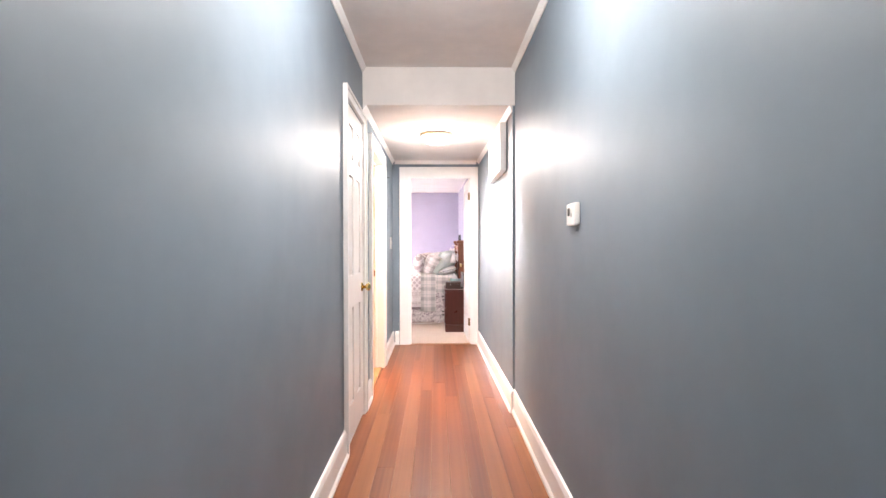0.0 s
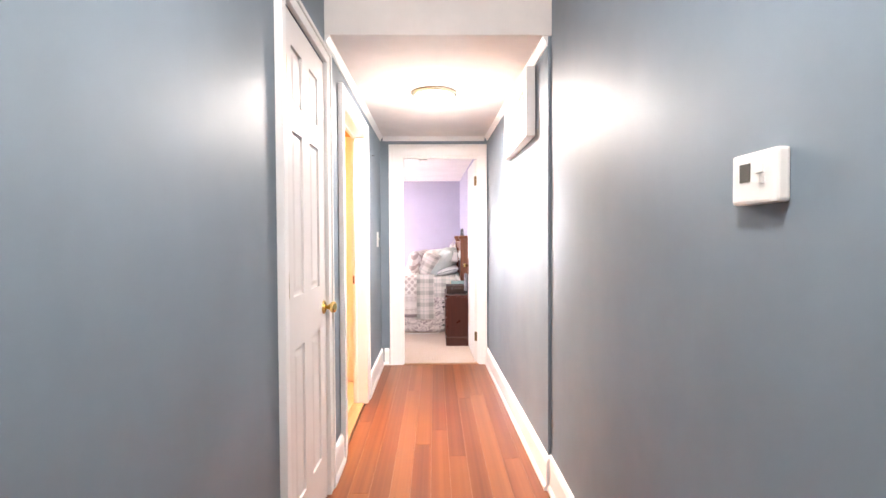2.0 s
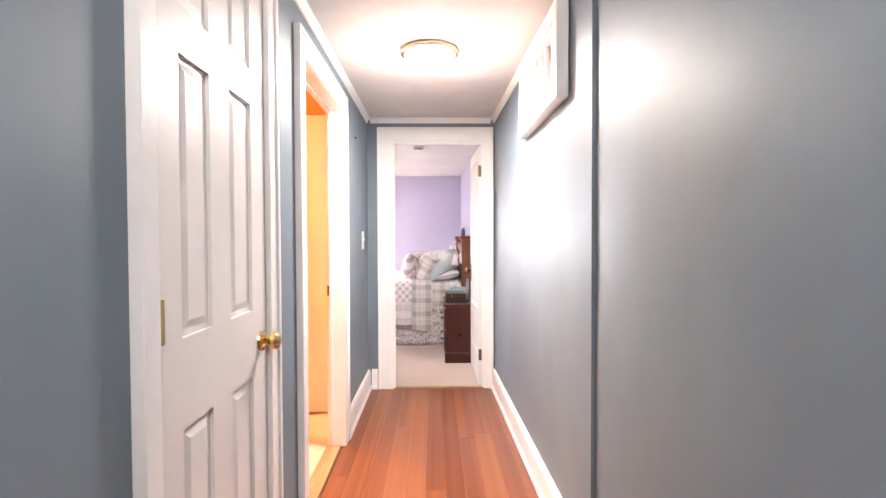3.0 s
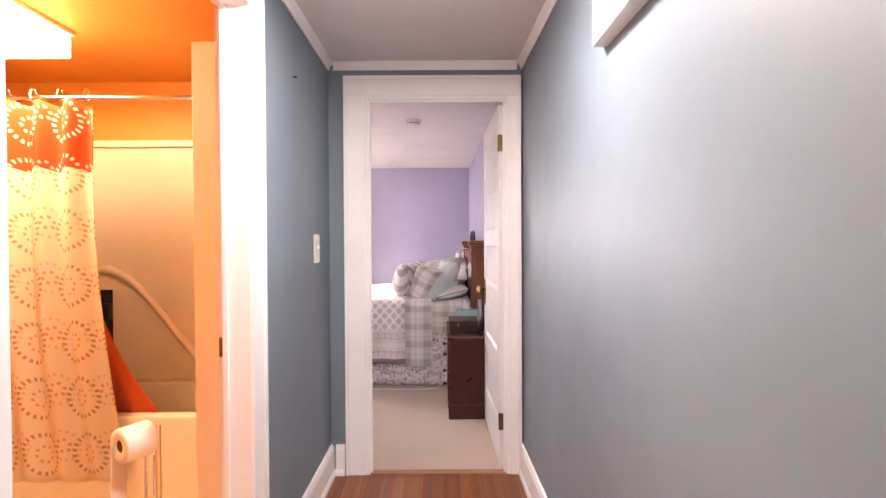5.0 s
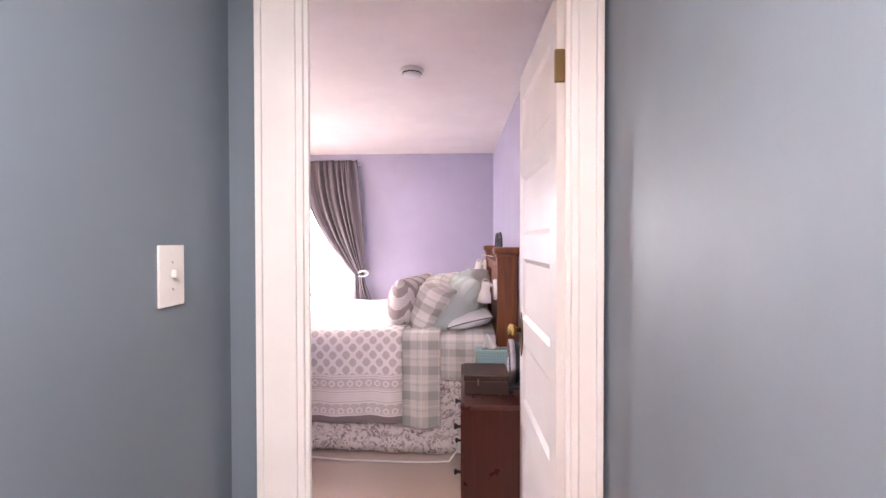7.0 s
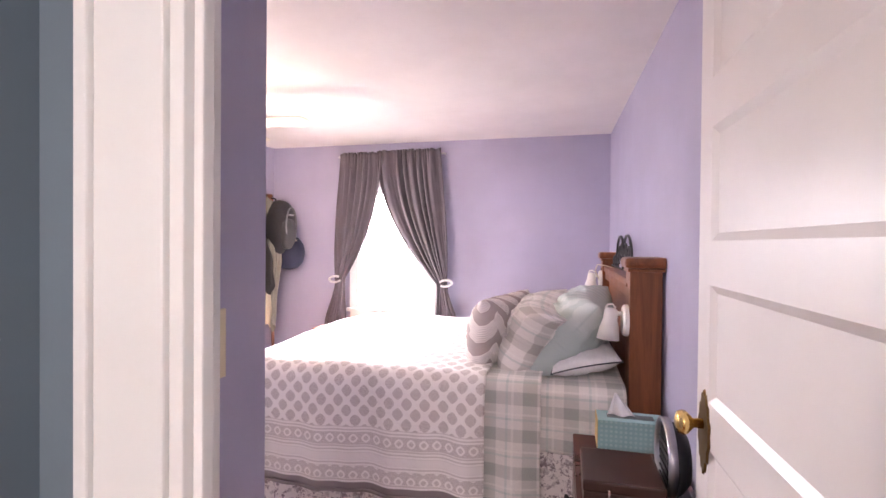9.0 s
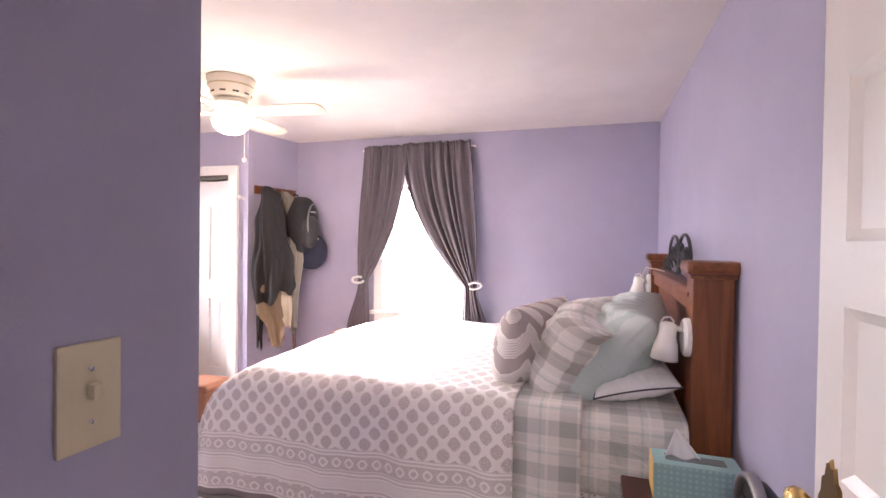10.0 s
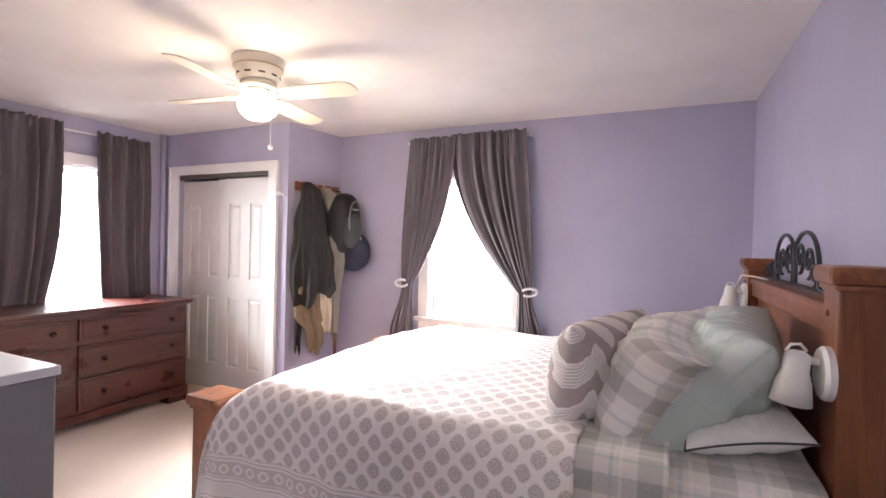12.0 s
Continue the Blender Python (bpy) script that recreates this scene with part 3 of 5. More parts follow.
bed = thing("bed", (0, 0, 0), "honey pine bed frame with thick posts and iron scrollwork", "bed")
HX = .775
for py in (7.885, 9.285):
    hp = post(bed, HX, py, .125, .125, 1.265, .022)
for py in (7.885, 9.285):
    post(bed, -1.40, py, .13, .13, .635, .024)
part("headboard_panel", boxes(((HX - .018, 7.948, .25), (HX + .018, 9.222, 1.08))), PINE_Y, bed)
part("top_rail", boxes(((HX - .045, 7.948, 1.08), (HX + .045, 9.222, 1.155)), ((HX - .055, 7.948, 1.135), (HX + .03, 9.222, 1.165)), bevel=.008), PINE_Y, bed)
part("footboard_panel", boxes(((-1.42, 7.95, .22), (-1.38, 9.22, .50)), bevel=.004), PINE_Y, bed)
part("foot_rail", boxes(((-1.44, 7.95, .50), (-1.36, 9.22, .55)), bevel=.008), PINE_Y, bed)
for sy in (7.80, 9.33):
    part("side_rail", boxes(((-1.34, sy, .22), (.71, sy + .03, .40)), bevel=.004), PINE, bed)


def spiral(cy, cz, r, a0, turns, sgn):
    n = 26
    return [(HX, cy + sgn * r * (1 - .82 * i / n) * math.cos(a0 + turns * 6.283 * i / n), cz + r * (1 - .82 * i / n) * math.sin(a0 + turns * 6.283 * i / n)) for i in range(n + 1)]


def arch(y0, y1, zb, zt):
    return [(HX, y0 + (y1 - y0) * (1 - math.cos(math.pi * i / 20)) / 2, zb + (zt - zb) * math.sin(math.pi * i / 20) ** .6) for i in range(21)]


MID = 8.585
iron = part("ironwork", tube([(HX, 7.95, 1.178), (HX, 9.22, 1.178)], .006), BLACKIRON, bed, "black wrought-iron scrollwork")
for y0, y1 in ((MID - .33, MID + .02), (MID - .02, MID + .33)):
    part("scroll_arch", tube(arch(y0, y1, 1.175, 1.365), .0075), BLACKIRON, iron)
for sg in (-1, 1):
    for cy, cz, r in ((.08, 1.28, .06), (.20, 1.265, .058), (.27, 1.225, .042), (.40, 1.222, .042), (.50, 1.212, .036)):
        part("scroll", tube(spiral(MID + sg * cy, cz, r, -1.57, 1.4, sg), .006), BLACKIRON, iron)


def quilt_mat():
    w = Web("printed_quilt_cotton")
    uv = w.place(which="UV")
    u, v, _ = w.split(uv)
    ivory, taupe = (.85, .81, .785), (.48, .42, .405)

    def lattice(cell, cv, off):
        a = w.math('SUBTRACT', w.math('FRACT', w.math('ADD', w.math('DIVIDE', u, cell), off)), .5)
        b = w.math('SUBTRACT', w.math('FRACT', w.math('ADD', w.math('DIVIDE', v, cv), off)), .5)
        e = w.math('SQRT', w.math('ADD', w.math('MULTIPLY', a, a), w.math('MULTIPLY', b, b)))
        m = w.math('ADD', w.math('ABSOLUTE', a), w.math('ABSOLUTE', b))
        return w.math('ADD', w.math('MULTIPLY', e, .62), w.math('MULTIPLY', m, .32)), a, b
    d1, a1, b1 = lattice(.081, .090, 0.0)
    d2, _, _ = lattice(.081, .090, .5)
    d = w.math('MINIMUM', d1, d2)
    lace = w.step(w.noise(uv, 190, 3), .40, .56)
    dot = w.math('SUBTRACT', 1, w.step(w.math('ADD', d, w.math('MULTIPLY', w.noise(uv, 130, 2), .10)), .305, .365))
    body = w.math('MULTIPLY', dot, w.math('ADD', .45, w.math('MULTIPLY', lace, .5)))
    out = w.mix(body, ivory, taupe)
    # rows of rings
    e1, _, _ = lattice(.055, .055, .25)
    ring = w.band(e1, .20, .36, .04)
    knot = w.math('MULTIPLY', w.math('SUBTRACT', 1, ring), w.math('ADD', .45, w.math('MULTIPLY', lace, .35)))
    rings = w.mix(knot, ivory, taupe)
    lines = w.mix(w.math('MULTIPLY', w.step(w.math('SINE', w.math('MULTIPLY', v, 420)), -.2, .6), .6), ivory, taupe)
    plainb = w.mix(.12, ivory, taupe)
    out = w.mix(w.math('SUBTRACT', 1, w.step(v, .285, .292)), out, lines)
    out = w.mix(w.band(v, .205, .262, .003), out, rings)
    out = w.mix(w.band(v, .135, .170, .004), out, plainb)
    out = w.mix(w.band(v, .055, .110, .003), out, rings)
    out = w.mix(w.math('SUBTRACT', 1, w.step(v, .034, .040)), out, (.24, .20, .20))
    out = w.mix(w.math('MULTIPLY', w.noise(uv, 3, 4), .12), out, taupe)
    th = w.noise(uv, 9, 5)
    w.bump(w.math('ADD', w.math('MULTIPLY', w.noise(uv, 55, 3), .5), th), .5, .008)
    return w.done(out, .95, spec=.15, sheen=.15)


def plaid_mat(name, base, dark, tint, cell=.15):
    w = Web(name)
    uv = w.place(which="UV")
    u, v, _ = w.split(uv)

    def stripes(x):
        p = w.math('FRACT', w.math('DIVIDE', x, cell))
        wide = w.band(p, .10, .45, .015)
        thin = w.band(p, .68, .74, .01)
        pale = w.band(p, .82, .88, .01)
        return wide, thin, pale
    ua, ub, uc = stripes(u)
    va, vb, vc = stripes(v)
    col = w.mix(w.math('MULTIPLY', w.math('ADD', ua, va), .42), base, dark)
    col = w.mix(w.math('MULTIPLY', w.math('ADD', ub, vb), .40), col, tint)
    col = w.mix(w.math('MULTIPLY', w.math('ADD', uc, vc), .35), col, tone(base, 1.2))
    col = w.mix(w.math('MULTIPLY', w.noise(uv, 120, 3), .25), col, tone(dark, .9))
    weave(w, uv, .85)
    return w.done(col, .95, spec=.15, sheen=.25)


def floral_mat():
    w = Web("floral_bed_skirt_cotton")
    uv = w.place(which="UV")
    n = w.noise(uv, 16, 6, .7, 2.2)
    m = w.noise(uv, 34, 4, .6, 1.5)
    k = w.math('MULTIPLY', w.step(n, .50, .56), w.step(m, .38, .52))
    col = w.mix(k, (.76, .70, .68), (.27, .215, .23))
    col = w.mix(w.math('MULTIPLY', w.step(w.noise(uv, 24, 3), .56, .62), .5), col, (.34, .30, .30))
    weave(w, uv, .4)
    return w.done(col, .95, spec=.15)


QUILT = quilt_mat()
PLAID = plaid_mat("sage_plaid_flannel", (.78, .74, .70), (.33, .345, .32), (.40, .50, .47), .17)
PLAIDP = plaid_mat("plaid_pillow_flannel", (.86, .82, .78), (.38, .36, .325), (.38, .48, .45), .15)
FLORAL = floral_mat()

bed_skirt = thing("bed_skirt", (0, 0, 0), "white floral bed skirt with mauve flowers", "bed skirt")


def skirt(s, t):
    x = -1.34 + s * 2.0
    return (x, 7.782 - .020 * t - .012 * t * math.sin(x * 19 + 2 * math.sin(3 * x)), 0.47 - .455 * t - .008 * t * math.sin(x * 5))


thick(part("skirt_side", sheet(skirt, 120, 8, lambda s, t: (s * 2.0, t * .455)), FLORAL, bed_skirt, smooth=True), .004)

mattress = thing("mattress", (0, 0, 0), "thick mattress under plaid flannel sheets", "mattress")
part("body", boxes(((-1.06, 7.80, .40), (.70, 9.325, .705)), ((-1.20, 7.88, .40), (-1.06, 9.25, .50)), bevel=.04), cloth("mattress_ticking", (.66, .64, .60)), mattress)

sheet_thing = thing("plaid_sheet", (0, 0, 0), "grey and sage plaid flannel sheet on the mattress", "sheet")


def over(x_lo, x_hi, top, y_edge, hem, out=0.0, wob=.006):
    """A cloth that lies over the mattress and falls down its near side; returns the surface and its UV."""
    flat, r = 1.45, .06
    drop = top - hem
    total = flat + drop + .5 * math.pi * r

    def f(s, t):
        x = x_lo + (x_hi - x_lo) * s
        d = t * total
        if d < flat:
            y, z = y_edge + r + flat - d, top + .020 * math.sin(math.pi * min(1, d / flat))
        elif d < flat + .5 * math.pi * r:
            a = (d - flat) / r
            y, z = y_edge + r - r * math.sin(a), top - r + r * math.cos(a)
        else:
            q = d - flat - .5 * math.pi * r
            y, z = y_edge - out * q / drop, top - r - q * (drop - r) / drop
            y -= wob * (q / drop) * math.sin(x * 21 + 3 * math.sin(x * 4)) * 1.6
        n = noise.noise(Vector((x * 5, y * 5, z * 5)))
        return (x, y - .006 * n, z + .010 * n * (1 if d < flat else .2))
    return f, (lambda s, t: ((x_hi - x_lo) * s, total * (1 - t)))


f, uv = over(.10, .70, BTOP - .006, BY0 - .004, .455, .0)
thick(part("sheet_panel", sheet(f, 40, 70, uv), PLAID, sheet_thing, smooth=True), .005)

quilt = thing("quilt", (0, 0, 0), "white quilt printed with taupe medallions and bordered hem", "quilt")
QL, QTOP = 1.52, BTOP + .022


def quilt_f(s, t):
    """Near side and foot end fall off the mattress with a rounded corner."""
    a = -1.46 + s * (.135 + 1.46)
    hem = .20 + .010 * math.sin(2.2 * a + .6)
    drop = QTOP - hem
    b = t * (QL + drop + .05)
    ox = max(0.0, -.98 - a)
    oy = max(0.0, b - QL)
    r = .10

    def bend(o, r):
        if o < .5 * math.pi * r:
            return r * math.sin(o / r), r - r * math.cos(o / r)
        return r, r + o - .5 * math.pi * r
    hx, dx = bend(ox, .24)
    hy, dy = bend(oy, r)
    dz = (dx ** 3 + dy ** 3) ** (1 / 3)
    flare = .10 * min(dx, dy)
    x = max(a, -.98) - hx - .05 * smoothstep(dy / .5) * smoothstep((-.8 - a) / .4)
    y = (BY0 + r - .042) + max(0.0, QL - b) - hy - flare
    z = QTOP - dz + .03 * math.sin(math.pi * min(1, max(0, (QL - b) / QL)))
    n = noise.noise(Vector((x * 4.2, y * 4.2, z * 4)))
    n2 = noise.noise(Vector((x * 13, y * 13, z * 9)))
    top = 1 if dz < .02 else .3
    fold = smoothstep(dy / .3) * (.013 * math.sin(a * 15 + 2 * math.sin(a * 3)) + .006 * math.sin(a * 37))
    return (x, y - fold - .004 * n2, max(.10, z + (.012 * n + .005 * n2) * top))


thick(part("quilt_panel", sheet(quilt_f, 170, 130, lambda s, t: (s * 1.595, (1 - t) * (QL + .607))), QUILT, quilt, smooth=True), .010)

hem_pts = [quilt_f(i / 60, .9985) for i in range(61)]
part("hem_binding", tube([(x, y - .008, z) for x, y, z in hem_pts], .007, 6), cloth("taupe_binding", (.25, .21, .205)), quilt, "taupe binding along the hem", True)

fold_thing = thing("folded_plaid_sheet", (0, 0, 0), "turned-down strip of plaid flannel hanging over the bedside", "sheet")
f, uv = over(.105, .365, BTOP + .016, BY0 - .022, .175, .01, .010)
thick(part("sheet_panel", sheet(f, 30, 80, uv), PLAID, fold_thing, smooth=True), .008)

# pillows


def chevron_mat():
    w = Web("chevron_cushion_cotton")
    uv = w.place(which="UV")
    u, v, _ = w.split(uv)
    z = w.math('MULTIPLY', w.math('ABSOLUTE', w.math('SUBTRACT', w.math('FRACT', w.math('DIVIDE', u, .125)), .5)), .17)
    p = w.math('FRACT', w.math('DIVIDE', w.math('ADD', v, z), .145))
    solid = w.band(p, .04, .48, .01)
    fine = w.math('MULTIPLY', w.band(p, .52, .98, .01), w.step(w.math('SINE', w.math('MULTIPLY', p, 85)), .0, .6))
    col = w.mix(solid, (.80, .75, .72), (.42, .36, .345))
    col = w.mix(w.math('MULTIPLY', fine, .55), col, (.34, .31, .30))
    weave(w, uv, .85)
    return w.done(col, .95, spec=.15)


def sage_mat():
    w = Web("sage_striped_pillowcase")
    uv = w.place(which="UV")
    u, v, _ = w.split(uv)
    s = w.math('MULTIPLY', w.step(w.math('SINE', w.math('MULTIPLY', u, 95)), -.1, .4), w.step(v, .28, .34))
    col = w.mix(w.math('MULTIPLY', s, .55), (.48, .55, .53), (.70, .73, .70))
    col = w.mix(w.math('MULTIPLY', w.noise(uv, 6, 4), .3), col, (.42, .48, .465))
    weave(w, uv, .85)
    return w.done(col, .95, spec=.15)


def pillow(name, w, h, t, mat, m, label, seed, sag=.0, piping=None, flop=0.0):
    """A stuffed pillow: w by h in its own x and y, t thick, pinched to its corners, creased; flop bends its upper edge over."""
    root = thing(name, (0, 0, 0), label, "pillow")
    n = 48

    def side(sg):
        def f(s, q):
            a, b = 2 * s - 1, 2 * q - 1
            edge = max(0.0, (1 - abs(a) ** 3.4) * (1 - abs(b) ** 3.0)) ** .52
            x = a * w / 2 * (1 - .09 * (1 - b * b) * abs(a) ** 3)
            y = b * h / 2 * (1 - .10 * (1 - a * a) * abs(b) ** 3)
            k = noise.noise(Vector((a * 1.6 + seed, b * 1.6, seed)))
            k2 = noise.noise(Vector((a * 5 + seed, b * 5, seed + 3 * sg)))
            k3 = abs(noise.noise(Vector((a * 3.2 + b * 2 + seed, b * 2.4 - a, seed + 9 * sg))))
            rim = abs(noise.noise(Vector((a * 9 + seed, b * 9, seed * 2 + sg)))) * max(abs(a), abs(b)) ** 3
            z = sg * t / 2 * edge * (1.08 + .16 * k + .07 * k2 - .24 * k3 - .35 * rim) + sag * (a * a - .4) * h
            z += flop * max(0.0, b - .25) ** 2 * h * (1 - .5 * a)
            y -= .55 * abs(flop) * max(0.0, b - .25) ** 2 * h * (1 - .5 * a)
            return (x, y, z)
        return f
    bm = sheet(side(1), n, n, lambda s, q: (s * w, q * h))
    lay = bm.loops.layers.uv.active
    f = side(-1)
    vs = [[bm.verts.new(f(i / n, j / n)) for j in range(n + 1)] for i in range(n + 1)]
    for i in range(n):
        for j in range(n):
            face = bm.faces.new((vs[i][j], vs[i][j + 1], vs[i + 1][j + 1], vs[i + 1][j]))
            face.smooth = True
            for loop, (p, q) in zip(face.loops, ((i, j), (i, j + 1), (i + 1, j + 1), (i + 1, j))):
                loop[lay].uv = (p / n * w, q / n * h)
    bmesh.ops.remove_doubles(bm, verts=bm.verts, dist=2e-4)
    cover = part("cover", bm, mat, root, smooth=True)
    if piping:
        pts = [(a * w / 2 * (1 - .09 * (1 - b * b) * abs(a) ** 3), b * h / 2 * (1 - .10 * (1 - a * a) * abs(b) ** 3), sag * (a * a - .4) * h)
               for a, b in [(-1 + 2 * i / 12, -1) for i in range(13)] + [(1, -1 + 2 * i / 12) for i in range(1, 13)] + [(1 - 2 * i / 12, 1) for i in range(1, 13)] + [(-1, 1 - 2 * i / 12) for i in range(1, 13)]]
        part("piping", tube(pts, .0032, 6), piping, cover, "dark piping", True)
    root.matrix_world = m
    return root


def leaning(x, y, z, lean, turn=0.0, tip=0.0):
    """Pillow pose: its width runs along the bed's width (y), it stands on its lower edge and leans back by lean degrees."""
    return Matrix.Translation((x, y, z)) @ Euler((0, 0, radians(turn))).to_matrix().to_4x4() @ Euler((0, radians(lean), 0)).to_matrix().to_4x4() @ Matrix(((0, 0, -1, 0), (1, 0, 0, 0), (0, 1, 0, 0), (0, 0, 0, 1))) @ Euler((0, 0, radians(tip))).to_matrix().to_4x4()


pillow("cushion", .50, .335, .21, chevron_mat(), leaning(.150, 8.12, .905, 12, -20, 2), "taupe and cream chevron cushion on the quilt", 1.3)
pillow("pillow", .56, .44, .23, PLAIDP, leaning(.315, 8.135, .908, 27, -6, 2), "plaid flannel pillow slumped with its top edge folded over", 4.1, flop=-.30)
pillow("pillow", .70, .46, .28, sage_mat(), leaning(.498, 8.225, .896, 40, -6, 3), "sage green striped pillow leaning on the headboard", 7.7)
pillow("pillow", .70, .30, .12, cloth("white_pillowcase", (.78, .77, .76)), pose(.548, 8.205, .792, -14, 0, 90), "white pillow with dark piping lying flat", 9.2, 0, plain("dark_piping", (.06, .065, .08), .8))
pillow("pillow", .62, .40, .17, PLAIDP, leaning(.46, 8.92, .875, 44, 0, 0), "plaid flannel pillow leaning on the headboard", 12.4)


def sconce(y, z, label):
    root = thing("wall_lamp", (HX - .063, y - .012, z), label, "wall lamp", "bedside wall lamps")
    ax = Euler((0, radians(-90), 0)).to_matrix().to_4x4()
    part("wall_plate", turned([(.066, 0), (.066, .014), (.058, .022), (.0, .022)], 32, ax), PLASTIC, root, smooth=False)
    part("arm", tube([(-.02, 0, .026), (-.04, 0, .028), (-.06, 0, .030)], .010), PLASTIC, root, smooth=True)
    m = Matrix.Translation((-.066, 0, .036)) @ Euler((0, radians(6), 0)).to_matrix().to_4x4() @ Matrix.Scale(.92, 4)
    part("shade", turned([(.0, .016), (.018, .014), (.028, .006), (.031, -.004), (.032, -.042), (.036, -.050), (.037, -.060), (.041, -.066), (.050, -.128), (.046, -.128), (.034, -.066), (.0, -.060)], 28, m), PLASTIC, root, "white flared shade", True)
    part("cap_loop", tube([(-.090, 0, .046), (-.080, 0, .064), (-.060, 0, .066), (-.047, 0, .05)], .004), PLASTIC, root)
    part("bulb", turned([(0, -.135), (.018, -.125), (.022, -.105), (.014, -.08)], 14, m), glow("unlit_bulb_glass", (1, 1, 1), 0.0, (.7, .7, .7)), root, smooth=True)
    return root


sconce(7.885, 1.0, "white bedside lamp fixed to the bedpost")
sconce(9.285, 1.07, "white bedside lamp fixed to the far bedpost")
cord = thing("lamp_cord", (0, 0, 0), "thin pale lamp cord looped over the headboard", "cord")
part("cable", tube([(.70, 9.24, 1.06), (.66, 9.16, 1.14), (.67, 9.08, 1.185), (.72, 9.02, 1.18), (.76, 8.99, 1.171)], .004, 6), plain("cream_cord", (.7, .62, .5), .5), cord)

# ---- nightstand and what stands on it ----
ns = thing("nightstand", (0, 0, 0), "dark cherry wood nightstand beside the bed", "nightstand")
NX0, NX1, NY0, NY1, NZ = .505, .835, 6.965, 7.66, .582
part("body", boxes(((NX0, NY0, .085), (NX1, NY1, NZ - .025))), CHERRY_Z, ns)
part("top", boxes(((NX0 - .014, NY0 - .014, NZ - .025), (NX1, NY1 + .01, NZ)), bevel=.006), CHERRY, ns)
part("plinth", boxes(((NX0 - .008, NY0 - .010, 0), (NX1, NY1 + .008, .085)), ((NX0 - .014, NY0 - .015, .085), (NX1, NY1 + .01, .10)), bevel=.004), CHERRY, ns)
for z0, z1 in ((.115, .315), (.33, .53)):
    dr = part("drawer", boxes(((NX0 - .014, NY0 + .03, z0), (NX0 + .01, NY1 - .03, z1)), bevel=.004), CHERRY, ns)
    for ky in (7.10, 7.46):
        part("knob", turned([(.007, 0), (.006, .014), (.014, .022), (.013, .030), (0, .033)], 14, Matrix.Translation((NX0 - .014, ky, (z0 + z1) / 2)) @ Euler((0, radians(-90), 0)).to_matrix().to_4x4()), BLACKIRON, dr, "dark round knob", True)

book = thing("wooden_box", (.60, 7.20, NZ), "dark brown lidded box on the nightstand", "box")
part("body", boxes(((-.092, -.11, .0), (.115, .11, .065)), bevel=.004), plain("dark_leather", (.035, .014, .010), .35), book)
part("lid", boxes(((-.095, -.113, .065), (.118, .113, .095)), bevel=.006), plain("dark_leather_lid", (.04, .016, .012), .3), book)
part("clasp", boxes(((-.03, -.1165, .046), (-.024, -.1125, .078))), CHROME, book)


def teal_mat():
    w = Web("teal_tissue_card")
    p = w.place((1, 1, 1))
    u, v, z = w.split(p)
    a = w.math('SINE', w.math('MULTIPLY', w.math('ADD', w.math('ADD', u, v), z), 190))
    b = w.math('SINE', w.math('MULTIPLY', w.math('SUBTRACT', w.math('ADD', u, v), z), 190))
    k = w.step(w.math('MULTIPLY', a, b), .1, .5)
    col = w.mix(k, (.24, .42, .42), (.42, .58, .57))
    return w.done(w.mix(w.noise(p, 18, 4), col, (.32, .50, .50)), .5)


tissue = thing("tissue_box", (.69, 7.60, NZ), "teal patterned tissue box with a tissue pulled out", "tissue box")
part("carton", boxes(((-.115, -.055, 0), (.115, .055, .105)), bevel=.003), teal_mat(), tissue)
part("end_panel", boxes(((-.1175, -.054, .001), (-.1152, .054, .104))), plain("yellow_card", (.70, .48, .16), .5), tissue, "yellow end panel")
part("opening", boxes(((-.08, -.022, .105), (.08, .022, .1062))), plain("grey_slot", (.16, .18, .18), .7), tissue)


def tiss(s, t):
    a = (s - .5)
    return (-.03 + a * .10 * (1 - t * .93) - .02 * t, .012 * math.sin(s * 9) * (1 - t) + .004, .104 + .085 * t)


thick(part("tissue", sheet(tiss, 18, 10), plain("white_tissue", (.80, .78, .77), .9), tissue, "white tissue", True), .002)

fan_small = thing("desk_fan", (.765, 7.24, NZ), "small round black desk fan with silver rim", "desk fan")
ax = Matrix.Translation((0, 0, .118)) @ Matrix.Scale(1.02, 4) @ Euler((0, radians(-90), 0)).to_matrix().to_4x4()
part("housing", turned([(.0, -.035), (.07, -.03), (.095, -.008), (.105, .018), (.10, .022), (0, .020)], 32, ax), BLACK, fan_small, smooth=True)
part("rim", turned([(.103, .012), (.111, .012), (.111, .034), (.103, .036), (.097, .03), (.097, .014)], 36, ax), metal("brushed_rim", (.55, .55, .57), .35), fan_small, "silver rim", True)
for i in range(6):
    z = .05 + i * .022
    part("vent_bar", boxes(((-.03, -.06, z), (-.026, .06, z + .006))), BLACK, fan_small)
part("foot", boxes(((-.05, -.06, 0), (.045, .06, .02)), bevel=.005), BLACK, fan_small)
cable2 = thing("power_cable", (0, 0, 0), "white cable lying on the carpet under the bed skirt", "cable")
part("cable", tube([(-.5, 7.70, .008), (-.2, 7.655, .007), (.05, 7.645, .007), (.28, 7.64, .008), (.42, 7.63, .02), (.486, 7.615, .12), (.49, 7.62, .2)], .005, 6), PLASTIC, cable2)
part("plug", boxes(((.47, 7.605, .08), (.497, 7.63, .15)), bevel=.003), PLASTIC, cable2)

# ---- hall fixtures ----


